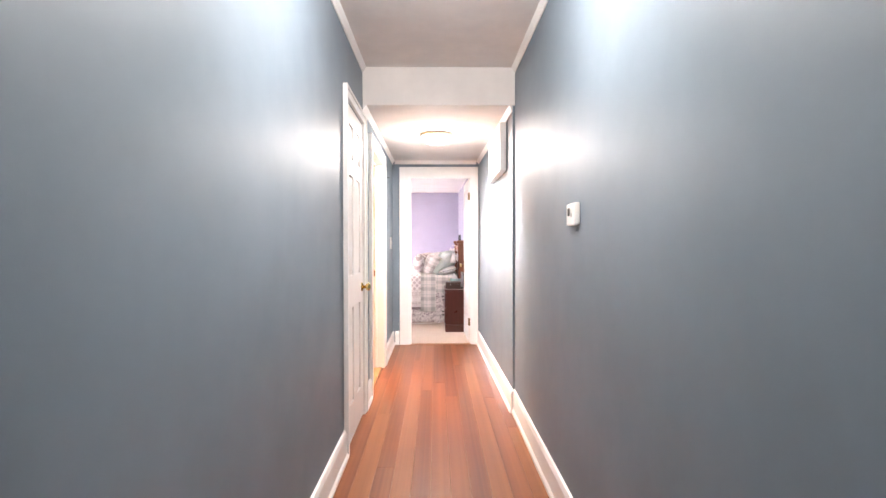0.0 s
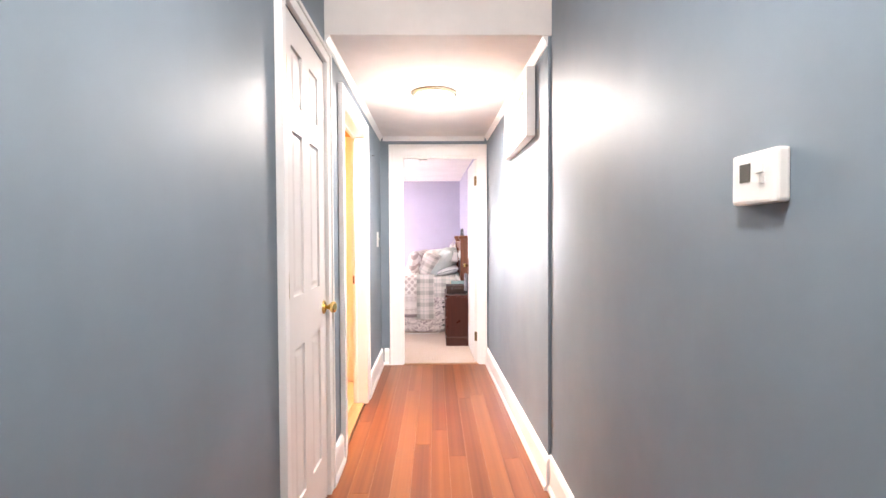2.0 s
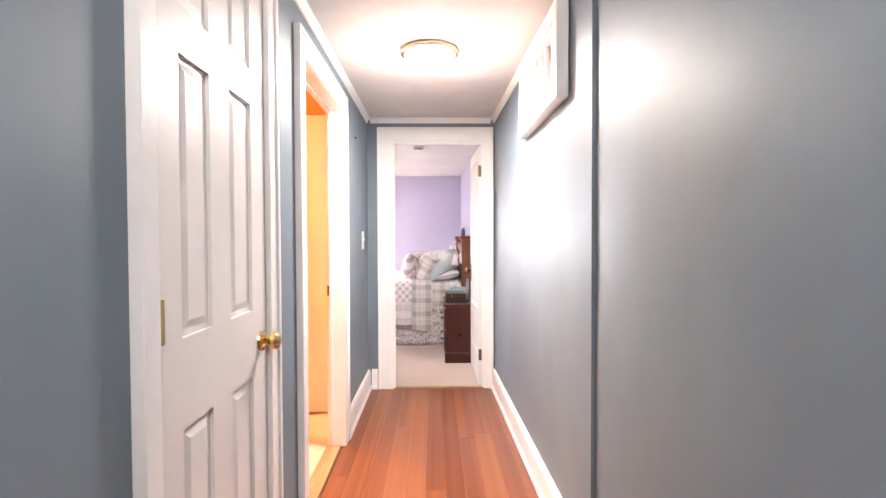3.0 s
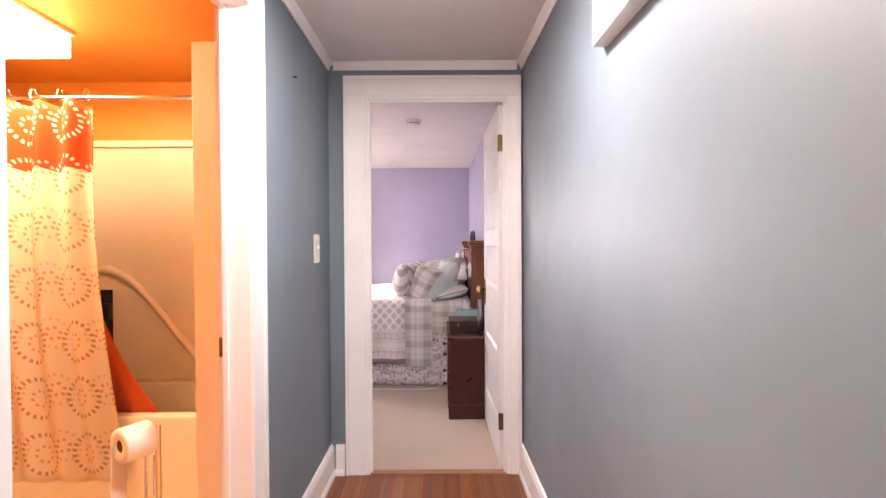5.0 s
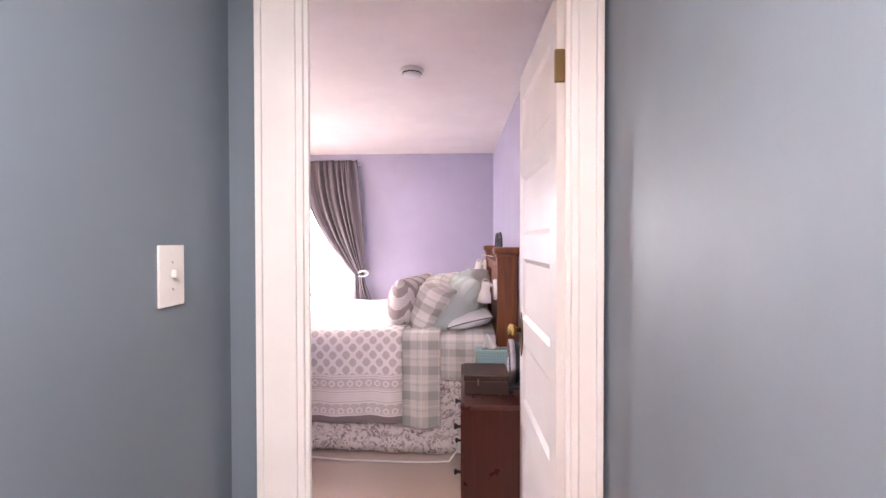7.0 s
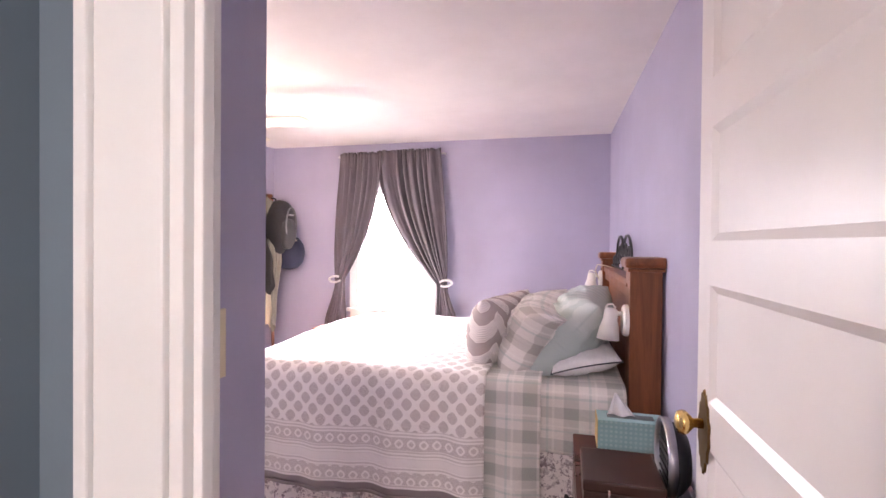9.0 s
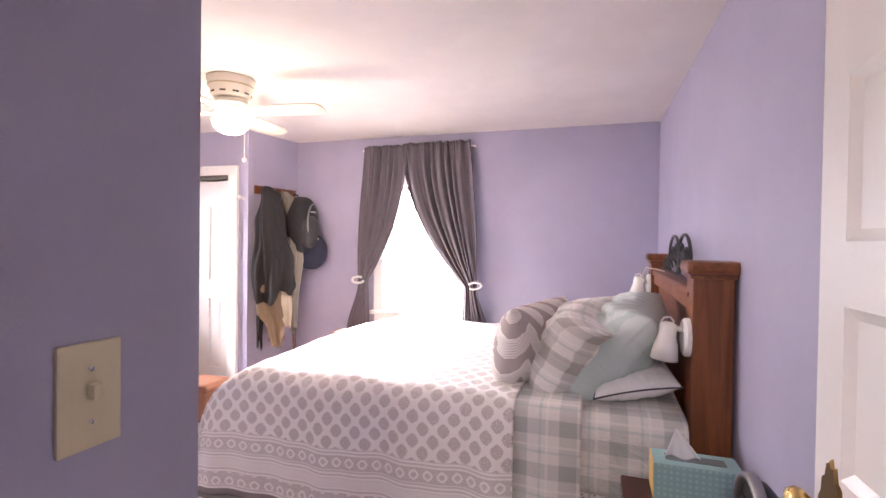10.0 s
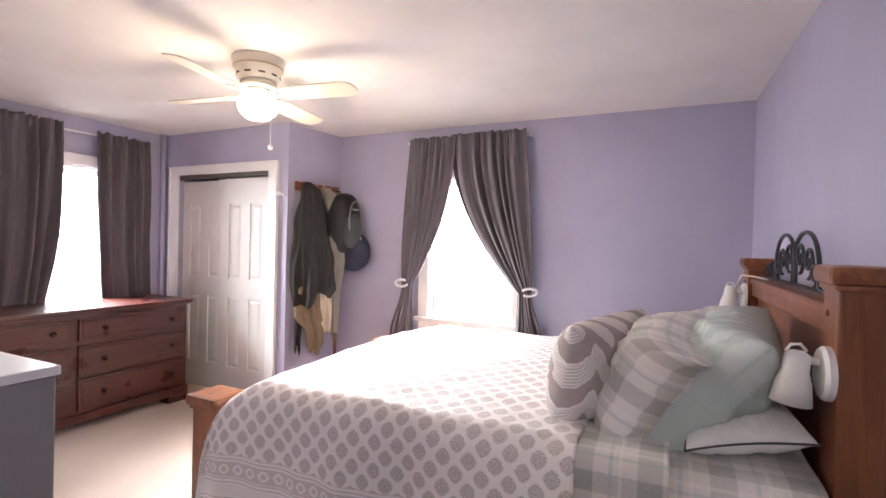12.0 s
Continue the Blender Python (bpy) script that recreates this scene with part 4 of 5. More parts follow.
def dome_lamp(x, y, z, label):
    root = thing("ceiling_lamp", (x, y, z), label, "ceiling lamp", "hall ceiling lamps")
    part("ring", turned([(.0, 0), (.150, 0), (.152, -.014), (.146, -.024), (.132, -.024), (.0, -.022)], 40), metal("brass_ring", (.75, .66, .48), .35), root, "brass-coloured ring", True)
    part("dome", turned([(.130, -.024), (.128, -.034), (.112, -.060), (.08, -.080), (.04, -.090), (0, -.092)], 40), GLASSW, root, "lit frosted glass dome", True)
    return root


dome_lamp(.377, 4.76, LOW, "lit frosted glass ceiling lamp in the hallway")
dome_lamp(.40, 1.85, HIGH, "lit frosted glass lamp on the high ceiling")

thermo = thing("thermostat", (XR, 2.31, 1.338), "white thermostat with dark display on the blue-grey wall", "thermostat")
part("case", boxes(((-.024, -.058, -.045), (0, .058, .045)), bevel=.006), PLASTIC, thermo)
part("display", boxes(((-.0255, .006, -.006), (-.0242, .034, .026))), plain("lcd_grey", (.07, .08, .07), .25), thermo, "dark grey display")
part("button", boxes(((-.0275, -.030, .006), (-.0242, -.012, .020)), bevel=.001), PLASTIC, thermo)
part("lever", boxes(((-.029, -.030, -.012), (-.0242, -.022, .004)), bevel=.001), plain("grey_button", (.55, .54, .52), .4), thermo)


def switch(name, m, label, mat, w=.036, h=.060):
    root = thing(name, (0, 0, 0), label, "light switch")
    part("plate", boxes(((-w, -.006, -h), (w, 0, h)), bevel=.0025), mat, root)
    part("toggle", boxes(((-.005, -.018, -.004), (.005, -.006, .014)), bevel=.002), mat, root)
    for z in (-.03, .03):
        part("screw", turned([(.0032, 0), (.003, .0012), (0, .0014)], 10, Matrix.Translation((0, -.006, z)) @ Euler((radians(90), 0, 0)).to_matrix().to_4x4()), CHROME, root)
    root.matrix_world = m
    return root


switch("light_switch", pose(XL, 5.893, 1.224, 0, 0, 90), "white toggle light switch on the blue-grey wall", PLASTIC, .046, .068)
switch("light_switch", pose(-.13, 6.425, 1.138, 0, 0, 90), "almond toggle light switch beside the bedroom door", CREAM)

# high grille near the ceiling of the hall
grille = thing("wall_grille", (.9205, 4.50, 1.985), "white framed grille with upright slats near the ceiling", "grille")
part("frame", boxes(((-.05, -.41, -.20), (0, -.345, .175)), ((-.05, .345, -.20), (0, .41, .175)), ((-.05, -.345, -.20), (0, .345, -.135)), ((-.05, -.345, .125), (0, .345, .175)), bevel=.004), WHITE, grille)
part("inner_frame", boxes(((-.036, -.345, -.135), (0, -.315, .125)), ((-.036, .315, -.135), (0, .345, .125)), ((-.036, -.315, -.135), (0, .315, -.105)), ((-.036, -.315, .10), (0, .315, .125)), bevel=.003), WHITE, grille)
part("backing", boxes(((-.006, -.315, -.105), (-.001, .315, .10))), plain("dusty_backing", (.58, .49, .46), .7), grille, "dusty beige backing")
for i in range(5):
    yy = -.25 + i * .125
    part("slat", boxes(((-.028, yy - .011, -.105), (-.006, yy + .011, .10)), bevel=.002), WHITE, grille)
nail = thing("nail", (XL, 5.56, 1.93), "small dark nail in the blue-grey wall", "nail")
part("shank", turned([(.004, 0), (.004, .012), (.006, .014), (0, .016)], 10, Euler((0, radians(90), 0)).to_matrix().to_4x4()), BLACKIRON, nail)
strike = part("strike_plate", boxes(((-.236, 5.0645, .90), (-.212, 5.0684, .96)), bevel=.0008), OLDBRASS, bath_frame, "brass strike plate")
part("strike_plate", boxes(((.0612, 6.192, .90), (.0636, 6.212, .96))), OLDBRASS, end_frame, "brass strike plate")

# ---- bathroom ----
tub = thing("bathtub", (0, 0, 0), "white bathtub with molded surround behind the curtain", "bathtub")
bm = bmesh.new()
box(bm, (-1.95, 5.83, 0), (-.242, 5.90, .44), .012)
box(bm, (-1.95, 5.90, 0), (-.242, 6.38, .12))
box(bm, (-1.95, 6.38, 0), (-.242, 6.455, .44), .012)
box(bm, (-2.03, 5.83, 0), (-1.95, 6.455, .44), .012)
part("tub_body", bm, ENAMEL, tub)
part("surround_back", boxes(((-2.03, 6.440, .44), (-.242, 6.468, 1.84)), ((-2.03, 6.415, 1.82), (-.242, 6.468, 1.86)), bevel=.008), SURROUND, tub)
part("surround_side", boxes(((-2.19, 5.83, .44), (-2.03, 6.44, 1.84)), bevel=.01), SURROUND, tub)
pts = [(-1.62 + .80 * q, 6.437, 1.10 - .70 * smoothstep((q - .10) / 1.0)) for q in [i / 24 for i in range(25)]]
part("molded_ridge", tube(pts, .026, 10), SURROUND, tub, "raised curved ridge", True)
part("tub_seam", boxes(((-.895, 5.826, .02), (-.890, 5.831, .40)), ((-.874, 5.826, .02), (-.869, 5.831, .40))), plain("tub_seam_grey", (.4, .34, .26), .5), tub)

linen = thing("linen_cabinet", (-.592, 5.605, 0), "tall white cabinet beside the bathtub lit orange", "cabinet")
part("body", boxes(((0, .018, .06), (.350, .200, 2.10)), ((.01, .03, 0), (.350, .200, .06)), bevel=.003), WHITE, linen)
part("door", boxes(((.003, 0, .07), (.345, .0165, 2.095)), bevel=.003), WHITE, linen)
soap = thing("shower_caddy", (-1.565, 6.439, .62), "dark narrow caddy hanging inside the tub surround", "caddy")
part("back", boxes(((-.065, -.012, 0), (.065, -.001, .36)), bevel=.004), BLACK, soap)
for cz in (.02, .19):
    part("tray", boxes(((-.065, -.045, cz), (.065, -.0125, cz + .09)), bevel=.004), BLACK, soap)

rod = thing("shower_rod", (0, 5.86, 1.94), "chrome shower curtain rod", "curtain rod")
part("bar", tube([(-2.2, 0, 0), (-.238, 0, 0)], .0125, 12), CHROME, rod, smooth=True)


def dotted_mat():
    w = Web("dotted_shower_fabric")
    uv = w.place(which="UV")
    u, v, _ = w.split(uv)

    def ringed(cell, off, lo, hi, freq):
        a = w.math('MULTIPLY', w.math('SUBTRACT', w.math('FRACT', w.math('ADD', w.math('DIVIDE', u, cell), off)), .5), cell)
        b = w.math('MULTIPLY', w.math('SUBTRACT', w.math('FRACT', w.math('ADD', w.math('DIVIDE', v, cell), off * 1.7)), .5), cell)
        d = w.math('SQRT', w.math('ADD', w.math('MULTIPLY', a, a), w.math('MULTIPLY', b, b)))
        ang = w.math('ARCTAN2', b, a)
        beads = w.step(w.math('SINE', w.math('MULTIPLY', ang, freq)), -.1, .3)
        return w.math('MULTIPLY', w.band(d, lo, hi, .004), beads)
    r1 = ringed(.26, .0, .082, .100, 22)
    r2 = ringed(.26, .5, .060, .074, 16)
    r3 = ringed(.26, .5, .020, .034, 6)
    r4 = ringed(.26, .0, .030, .042, 8)
    cream, tan, rust = (.80, .70, .58), (.46, .30, .16), (.62, .24, .08)
    col = w.mix(r1, cream, tan)
    col = w.mix(w.math('MULTIPLY', r2, .7), col, (.60, .46, .28))
    col = w.mix(w.math('MULTIPLY', w.math('ADD', r3, r4), .8), col, rust)
    band = w.step(v, 1.46, 1.464)
    spots = w.math('ADD', w.math('ADD', r1, r4), w.math('MULTIPLY', r3, .6))
    top = w.mix(w.math('MULTIPLY', spots, .8), (.50, .065, .018), cream)
    weave(w, uv, .3)
    face = w.mix(band, col, top)
    mat = w.done(face, .85, spec=.2)
    thin = w.tree.nodes.new("ShaderNodeBsdfTranslucent")
    both = w.tree.nodes.new("ShaderNodeMixShader")
    both.inputs[0].default_value = .35
    w.put(thin.inputs["Color"], face)
    w.tree.links.new(w.bsdf.outputs[0], both.inputs[1])
    w.tree.links.new(thin.outputs[0], both.inputs[2])
    w.tree.links.new(both.outputs[0], w.tree.nodes["Material Output"].inputs["Surface"])
    return mat


def shower(s, t):
    x = -2.12 + s * (.965 + .165 * t * t)
    y = -.030 - .026 * math.sin(s * 44 + .6 * math.sin(4 * t)) * (1 - .25 * t) - .05 * t
    return (x, y, -.035 - 1.74 * t + .010 * math.sin(s * 44))


scurtain = thing("shower_curtain", (0, 5.85, 1.94), "cream dotted shower curtain with orange top band", "shower curtain")
thick(part("curtain_panel", sheet(shower, 120, 50, lambda s, t: (s * 1.35, 1.78 * (1 - t))), dotted_mat(), scurtain, smooth=True), .003)
for i in range(8):
    x = -2.08 + i * .125
    part("ring", tube([(x, .02 * math.cos(a), .008 + .032 * math.sin(a)) for a in [k * 6.283 / 14 for k in range(15)]], .003, 6), CHROME, scurtain)


def liner(s, t):
    return (-1.36 + s * (.04 + .42 * t ** 3), .03 + .01 * math.sin(s * 14), -.03 - 1.5 * t)


inner = thing("shower_liner", (0, 5.87, 1.94), "plain orange inner shower liner", "shower curtain")
thick(part("liner_panel", sheet(liner, 16, 30, lambda s, t: (s * .5, t * 1.5)), cloth("orange_liner", (.55, .10, .03), .1, .6), inner, smooth=True), .002)

blight = thing("bath_ceiling_light", (-1.42, 5.62, LOW), "warm lit square ceiling light in the bathroom", "ceiling lamp")
part("base", boxes(((-.21, -.17, -.02), (.21, .17, 0)), bevel=.003), PLASTIC, blight)
part("diffuser", boxes(((-.20, -.16, -.125), (.20, .16, -.02)), bevel=.012), GLASSB, blight, "glowing diffuser")

stand = thing("toilet_paper_stand", (-.60, 5.28, 0), "chrome stand holding a white paper roll", "paper holder")
part("pole", tube([(0, 0, .01), (0, 0, .60), (0, -.03, .62), (0, -.10, .62)], .007, 10), CHROME, stand, smooth=True)
part("foot", turned([(.09, 0), (.088, .010), (.02, .016), (0, .016)], 28), CHROME, stand, smooth=True)
part("second_pole", tube([(.03, 0, .012), (.03, 0, .50)], .005, 8), CHROME, stand)
roll = part("paper_roll", turned([(.022, -.05), (.056, -.05), (.058, -.045), (.058, .045), (.056, .05), (.022, .05), (.022, -.05)], 30, Matrix.Translation((0, -.06, .575)) @ Euler((radians(90), 0, radians(-30))).to_matrix().to_4x4()), plain("paper_white", (.80, .76, .70), .9), stand, "white paper roll", True)
part("core", turned([(.0215, -.046), (.0215, .046), (0, .046)], 20, Matrix.Translation((0, -.06, .575)) @ Euler((radians(90), 0, radians(-30))).to_matrix().to_4x4()), plain("card_core", (.06, .035, .02), .9), stand, "dark cardboard core")
part("loose_sheet", boxes(((-.058, -.10, .30), (-.056, -.02, .575))), plain("paper_sheet", (.78, .74, .68), .9), stand)

# ---- bedroom fixtures ----
detector = thing("smoke_detector", (.232, 7.405, LOW), "round white smoke detector on the ceiling", "smoke detector")
part("base", turned([(.0, 0), (.060, 0), (.062, -.012), (.056, -.02), (0, -.02)], 32), PLASTIC, detector, smooth=True)
part("cover", turned([(.051, -.02), (.048, -.034), (.026, -.040), (0, -.041)], 32), PLASTIC, detector, smooth=True)
part("slot_ring", turned([(.0520, -.022), (.0520, -.026), (.049, -.026), (.049, -.022)], 32), SHADOWGAP, detector)

FANX, FANY = -1.57, 8.24
cfan = thing("ceiling_fan", (FANX, FANY, LOW), "white four-blade ceiling fan with lit globe", "ceiling fan")
FANW = plain("fan_cream_white", (.78, .72, .62), .4, .04)
part("housing", turned([(0, 0), (.128, 0), (.130, -.012), (.122, -.03), (.120, -.052), (.112, -.056), (.106, -.10), (.085, -.112), (.0, -.115)], 40), FANW, cfan, smooth=True)
part("housing_band", turned([(.1235, -.044), (.1245, -.046), (.1235, -.052), (.119, -.05)], 40), plain("fan_band_gold", (.55, .45, .28), .4), cfan)
for i in range(10):
    a = i * .6283
    part("vent_slot", boxes(((.100, -.016, -.094), (.1085, .016, -.086))), SHADOWGAP, cfan).matrix_local = pose(0, 0, 0, 0, 0, math.degrees(a))
part("motor_hub", turned([(.07, -.112), (.088, -.118), (.09, -.140), (.07, -.150), (0, -.152)], 32), FANW, cfan, smooth=True)


def blade_bm():
    bm = bmesh.new()
    pts = [(.13, -.045), (.20, -.058), (.49, -.066), (.532, -.056), (.552, -.03), (.555, 0), (.552, .03), (.532, .056), (.49, .066), (.20, .058), (.13, .045)]
    lo = [bm.verts.new((x, y, -.003)) for x, y in pts]
    hi = [bm.verts.new((x, y, .003)) for x, y in pts]
    bm.faces.new(lo[::-1]), bm.faces.new(hi)
    for i in range(len(pts)):
        j = (i + 1) % len(pts)
        bm.faces.new((lo[i], lo[j], hi[j], hi[i]))
    return bm


for k in range(4):
    m = pose(0, 0, -.183, 0, 0, 8 + 90 * k) @ pose(0, 0, 0, -11, 0, 0)
    bl = part("blade", blade_bm(), FANW, cfan, "white blade with rounded tip")
    bl.matrix_local = m
    arm = part("blade_iron", boxes(((.07, -.018, -.012), (.17, .018, -.004)), ((.15, -.035, -.010), (.185, .035, -.004)), bevel=.002), FANW, bl)
part("light_collar", turned([(.055, -.150), (.062, -.156), (.06, -.170), (.05, -.175), (0, -.175)], 28), FANW, cfan, smooth=True)
part("globe", turned([(.050, -.170), (.078, -.182), (.096, -.212), (.100, -.238), (.088, -.272), (.055, -.300), (0, -.310)], 36), GLASSF, cfan, "lit frosted globe", True)
part("pull_chain", tube([(.10, -.02, -.15), (.115, -.025, -.30), (.115, -.025, -.455)], .0022, 6), PLASTIC, cfan)
part("chain_ball", turned([(0, -.012), (.010, -.006), (.013, .002), (.010, .010), (0, .013)], 14, Matrix.Translation((.115, -.025, -.462))), PLASTIC, cfan, smooth=True)

dresser = thing("dresser", (0, 0, 0), "long cherry wood dresser with dark round knobs", "dresser")
DX0, DX1, DY0, DY1 = -3.70, -3.16, 7.45, 9.06
part("body", boxes(((DX0, DY0, .10), (DX1, DY1, .775))), CHERRY_Z, dresser)
part("top", boxes(((DX0, DY0 - .02, .775), (DX1 + .03, DY1 + .02, .79)), ((DX0, DY0 - .03, .79), (DX1 + .042, DY1 + .032, .812)), bevel=.006), CHERRY, dresser)
part("plinth", boxes(((DX0, DY0 - .01, .055), (DX1 + .016, DY1 + .012, .115)), bevel=.006), CHERRY, dresser)
for y0, y1 in ((DY0 - .01, DY0 + .16), (DY1 - .15, DY1 + .012)):
    for x0, x1 in ((DX1 - .10, DX1 + .016), (DX0, DX0 + .1)):
        part("foot", boxes(((x0, y0, 0), (x1, y1, .055)), bevel=.008), CHERRY, dresser)
cols = ((7.48, 8.23), (8.27, 9.03))
for y0, y1 in cols:
    for z0, z1 in ((.135, .345), (.365, .565), (.60, .745)):
        dr = part("drawer", boxes(((DX1 - .01, y0, z0), (DX1 + .016, y1, z1)), ((DX1 + .012, y0 + .018, z0 + .018), (DX1 + .021, y1 - .018, z1 - .018)), bevel=.004), CHERRY, dresser)
        for ky in (y0 + .15, y1 - .12):
            part("knob", turned([(.008, 0), (.007, .012), (.017, .020), (.016, .028), (0, .032)], 16, Matrix.Translation((DX1 + .020, ky, (z0 + z1) / 2)) @ Euler((0, radians(90), 0)).to_matrix().to_4x4()), DARKKNOB, dr, "dark round knob", True)

cab = thing("white_cabinet", (0, 0, 0), "storage cabinet with a white top and a grey body darkened for shade", "cabinet")
# body grey set well below the top's white: it holds the side's shade
part("body", boxes(((-1.36, 6.60, 0), (-.792, 6.978, 1.000)), bevel=.003), plain("shaded_grey_laminate", (.27, .265, .255), .4, .05, 3), cab)
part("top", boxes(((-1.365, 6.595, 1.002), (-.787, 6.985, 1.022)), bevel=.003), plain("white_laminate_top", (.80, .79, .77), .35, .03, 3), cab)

pipe = thing("corner_pipe", (LX + .035, CY - .035, 0), "painted lilac pipe in the room corner", "pipe")
part("pipe_run", tube([(0, 0, 0), (0, 0, LOW)], .022, 12), LILAC, pipe, smooth=True)
hook = thing("wall_hook", (-2.375, CY, 1.66), "small white knob hook beside the closet", "hook")
part("hook_base", turned([(.016, 0), (.014, .006), (.006, .010), (.006, .03), (.018, .04), (.018, .052), (0, .058)], 16, Euler((radians(90), 0, 0)).to_matrix().to_4x4()), PLASTIC, hook, smooth=True)

# ---- coats on the closet side wall ----
rack = thing("coat_rack", (-2.292, 9.60, 1.735), "wooden hook rail on the lilac wall", "coat rack")
part("rail", boxes(((-.012, -.25, -.035), (.012, .22, .035)), bevel=.004), PINE_Y, rack).matrix_local = pose(0, 0, 0, 0, 0, -8.5)
for i in range(5):
    part("hook", tube([(.0, -.2 + i * .095, 0), (.05, -.2 + i * .095, -.006), (.062, -.2 + i * .095, .03)], .005, 8), CHROME, rack)


def garment(name, at, rows, mat, label, folds, seed, category):
    """A hanging garment lofted through (z, half width along y, half depth along x, shift y, shift x)."""
    root = thing(name, at, label, category)
    zs = [r[0] for r in rows]

    def f(s, t):
        z = zs[0] + (zs[-1] - zs[0]) * t
        k = max(i for i in range(len(rows) - 1) if rows[i][0] >= z - 1e-6 or i == 0)
        a, b = rows[k], rows[k + 1]
        q = smoothstep((a[0] - z) / (a[0] - b[0]))
        wy, wx, sy, sx = [a[i] + (b[i] - a[i]) * q for i in (1, 2, 3, 4)]
        g = 2 * math.pi * s
        fold = 1 + (.07 + .16 * t) * math.sin(folds * g + 1.5 * math.sin(3 * t + seed)) + (.03 + .06 * t) * math.sin((2 * folds + 3) * g - 2 * t + seed) + .20 * noise.noise(Vector((math.cos(g) * 1.5 + seed, math.sin(g) * 1.5, t * 4)))
        return (sx + wx * math.cos(g) * fold, sy + wy * math.sin(g) * fold, z + t ** 3 * (.045 * math.sin(2 * g + seed) + .025 * math.sin(5 * g + 2 * seed)))
    part("cloth", sheet(f, 96, 36, lambda s, t: (s * .8, t * (zs[0] - zs[-1])), closed=True), mat, root, smooth=True)
    return root


garment("jacket", (-2.17, 9.40, 0), [(1.76, .03, .03, -.02, -.06), (1.70, .09, .06, -.02, -.02), (1.45, .13, .10, -.02, .0), (1.1, .16, .12, .0, .01), (.92, .17, .12, -.01, .02), (.84, .15, .10, -.04, .02)],
        cloth("charcoal_fleece", (.020, .018, .018), .3, .9, 60, .02), "dark charcoal jacket hanging on the coat rack", 5, 1.0, "jacket")
garment("shirt", (-2.16, 9.60, 0), [(1.74, .03, .03, 0, -.06), (1.66, .06, .07, 0, 0), (1.2, .07, .09, 0, .02), (.72, .06, .07, -.02, .0), (.56, .06, .06, -.02, .0)],
        cloth("grey_sage_cotton", (.20, .19, .16), .25), "grey-green shirt hanging on the coat rack", 4, 3.0, "shirt")
garment("trousers", (-2.19, 9.40, 0), [(1.1, .06, .05, 0, 0), (.9, .13, .08, -.03, .0), (.72, .14, .08, -.02, .02), (.60, .09, .06, .03, .02), (.46, .07, .05, .05, .02)],
        cloth("khaki_cotton", (.17, .12, .075), .2, .9, 60, .05), "tan khaki trousers hanging below a jacket", 4, 6.0, "trousers")
garment("dark_sleeve_coat", (-2.25, 9.36, 0), [(1.1, .03, .03, 0, 0), (.8, .025, .03, -.02, 0), (.46, .022, .02, -.03, 0)],
        cloth("black_cotton", (.02, .017, .017), .25, .9, 60, .02), "narrow dark coat sleeve hanging behind trousers", 3, 2.0, "coat")


garment("cream_shirt", (-2.12, 9.47, 0), [(1.2, .03, .04, 0, 0), (.95, .05, .05, 0, 0), (.75, .055, .05, .0, .01), (.60, .05, .045, .01, .01)],
        cloth("cream_cotton", (.46, .40, .30), .2), "pale cream shirt tail hanging below a jacket", 4, 4.4, "shirt")


def soft_box(w, d, h, seed, r=2.6):
    def f(s, t):
        g, e = 2 * math.pi * s, math.pi * (t - .5)
        c = math.cos(e)
        p = lambda v: math.copysign(abs(v) ** (2 / r), v)
        k = 1 + .06 * noise.noise(Vector((math.cos(g) * 2 + seed, math.sin(g) * 2, t * 5)))
        return (w * p(math.cos(g)) * abs(c) ** (2 / r) * k, d * p(math.sin(g)) * abs(c) ** (2 / r) * k, h * p(math.sin(e)))
    return sheet(f, 32, 20, lambda s, t: (s, t), closed=True)


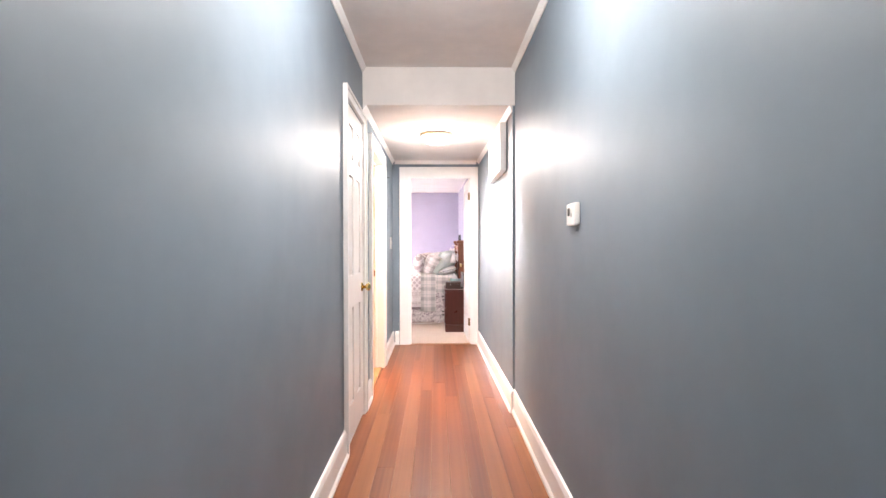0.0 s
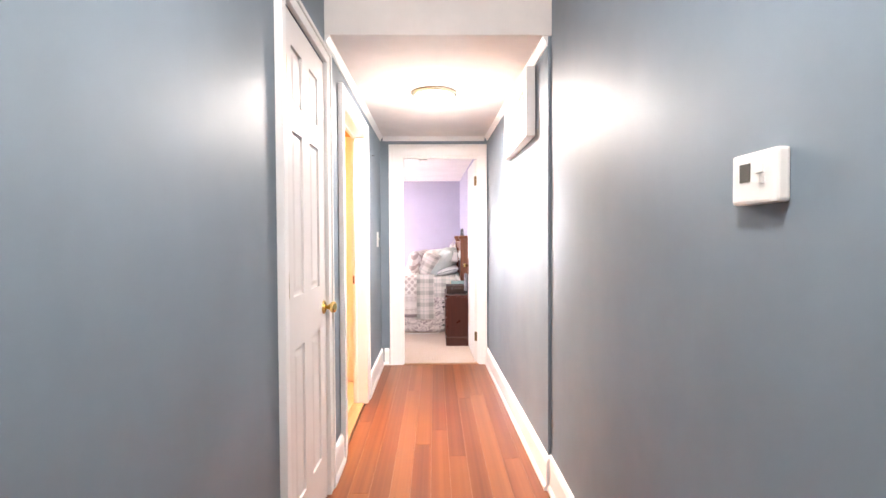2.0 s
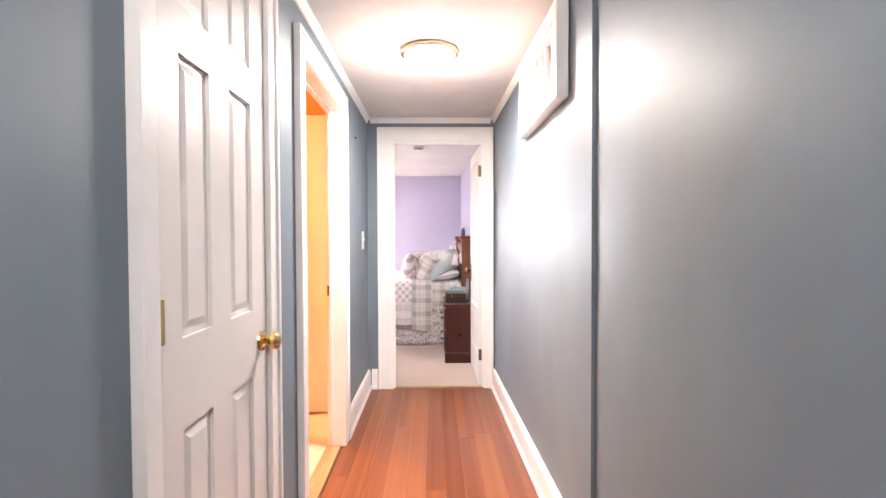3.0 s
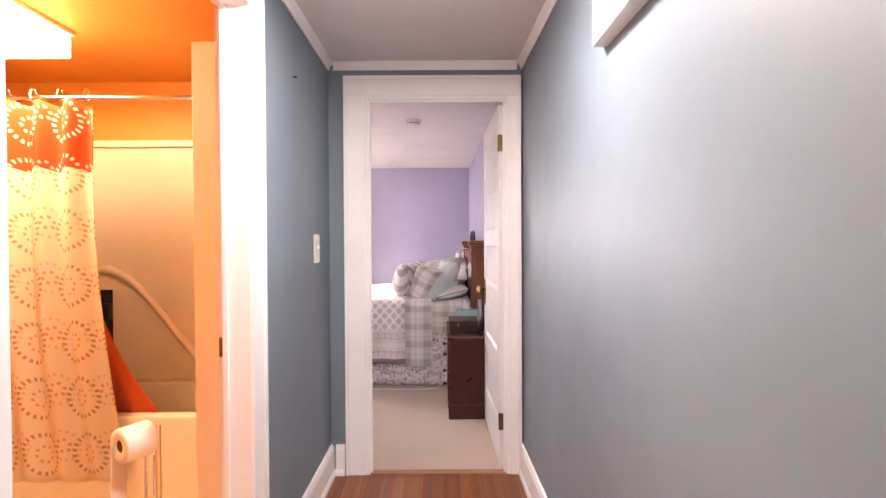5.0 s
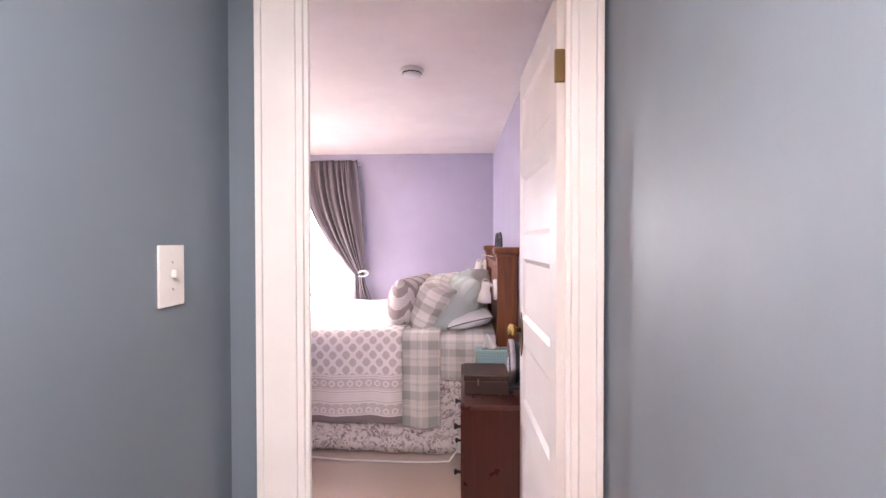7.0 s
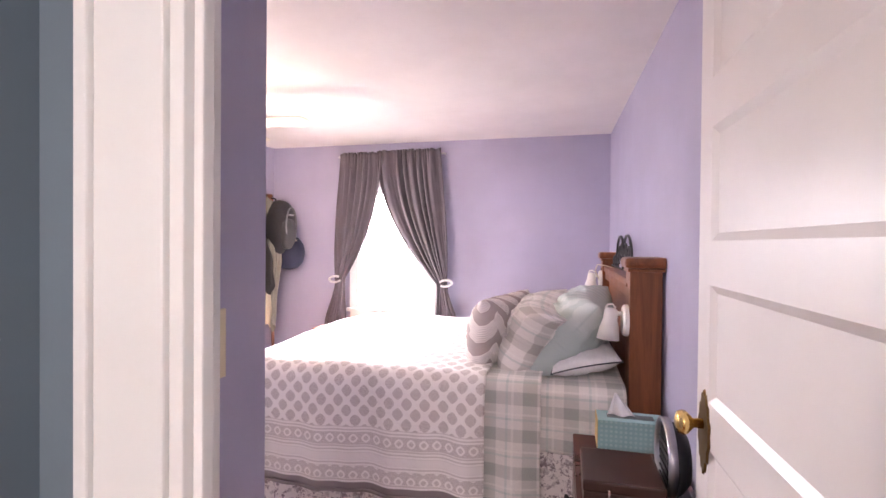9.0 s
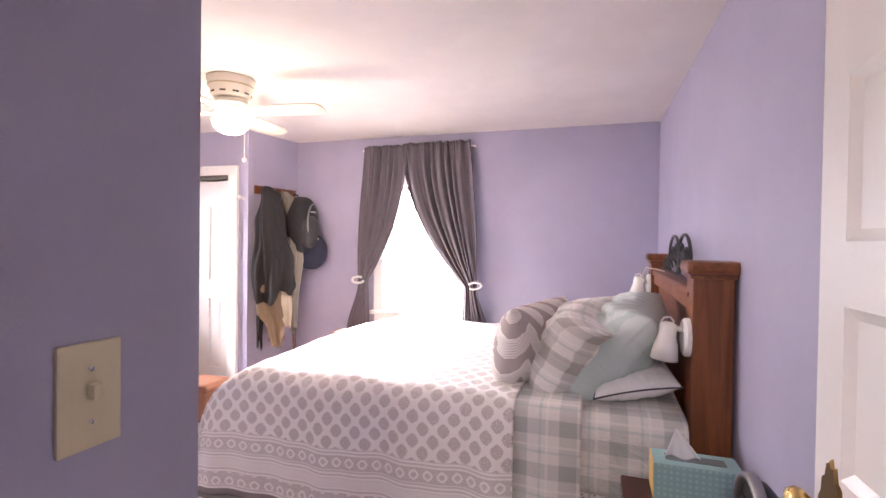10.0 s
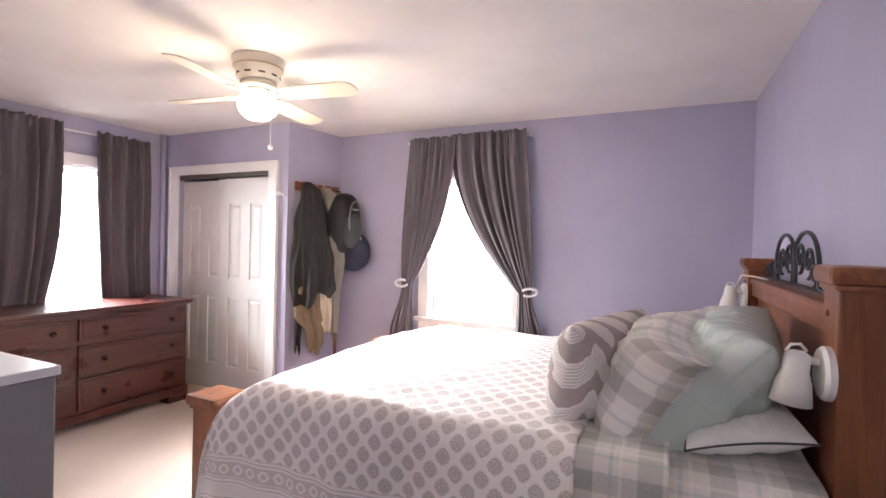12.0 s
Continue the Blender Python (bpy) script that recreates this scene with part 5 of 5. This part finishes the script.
packm = cloth("black_nylon", (.022, .021, .024), .3, .6, 60, .02)
pack = thing("backpack", (-2.08, 9.67, 1.45), "black backpack with grey trim hanging on a hook", "backpack")
part("body", soft_box(.115, .145, .25, 1.0), packm, pack, smooth=True)
part("front_pocket", soft_box(.05, .095, .14, 4.0), cloth("dark_grey_nylon", (.05, .048, .05), .3, .6, 60, .02), pack, "grey front pocket", True).location = (.10, -.025, -.06)
part("trim", tube([(.130, -.025 + .085 * math.cos(a), .01 + .17 * math.sin(a)) for a in [k * 6.283 / 24 for k in range(25)]], .007, 6), plain("grey_trim", (.20, .20, .21), .6), pack, "grey piping", True)
part("badge", boxes(((.120, -.055, .105), (.127, .02, .12))), plain("grey_badge", (.3, .3, .3), .5), pack)
part("loop", tube([(-.04, 0, .22), (-.05, 0, .265), (-.09, 0, .27)], .007, 6), packm, pack)
bag = thing("navy_bag", (-2.03, 9.735, 1.22), "navy drawstring bag hanging under the backpack", "bag")
part("body", soft_box(.15, .10, .16, 7.0, 2.2), cloth("navy_nylon", (.022, .024, .045), .3, .6, 60, .02), bag, smooth=True)
part("label_patch", boxes(((.08, -.05, .06), (.105, -.02, .12)), bevel=.004), plain("tan_patch", (.45, .38, .30), .7), bag)
stick = thing("walking_stick", (-2.16, 9.70, 0), "reddish wooden stick leaning against the wall", "stick")
part("shaft", tube([(.0, 0, 0), (-.03, .02, .6), (-.06, .04, 1.15)], .014, 10), timber("stick_wood", (.12, .04, .02), (.22, .08, .04), 2, .4), stick, smooth=True)

# ---- floor boards of the hall ----
BW = (XR - XL) / 11
rnd = random.Random(4)
shared = {}
for i in range(11):
    y = -2.05 - rnd.random()
    while y < END - .012:
        ln = rnd.choice((2.6, 3.1, 3.8, 4.4))
        y1 = min(y + ln, END - .012)
        y0 = max(y, -2.08)
        if y1 - y0 > .05:
            key = round(y1 - y0, 2)
            if key not in shared:
                bm = bmesh.new()
                box(bm, (-BW / 2 + .0003, 0, -.021), (BW / 2 - .0003, key - .0004, 0))
                bmesh.ops.bevel(bm, geom=[e for e in bm.edges if all(v.co.z > -.001 for v in e.verts)], offset=.0006, segments=1, affect='EDGES')
                me = bpy.data.meshes.new("plank")
                bm.to_mesh(me)
                bm.free()
                me.materials.append(PLANK)
                shared[key] = me
            ob = new("plank", shared[key])
            ob.location = (XL + BW * (i + .5), y0, -.0005 * rnd.random())
            ob.parent = floor
        y = y1
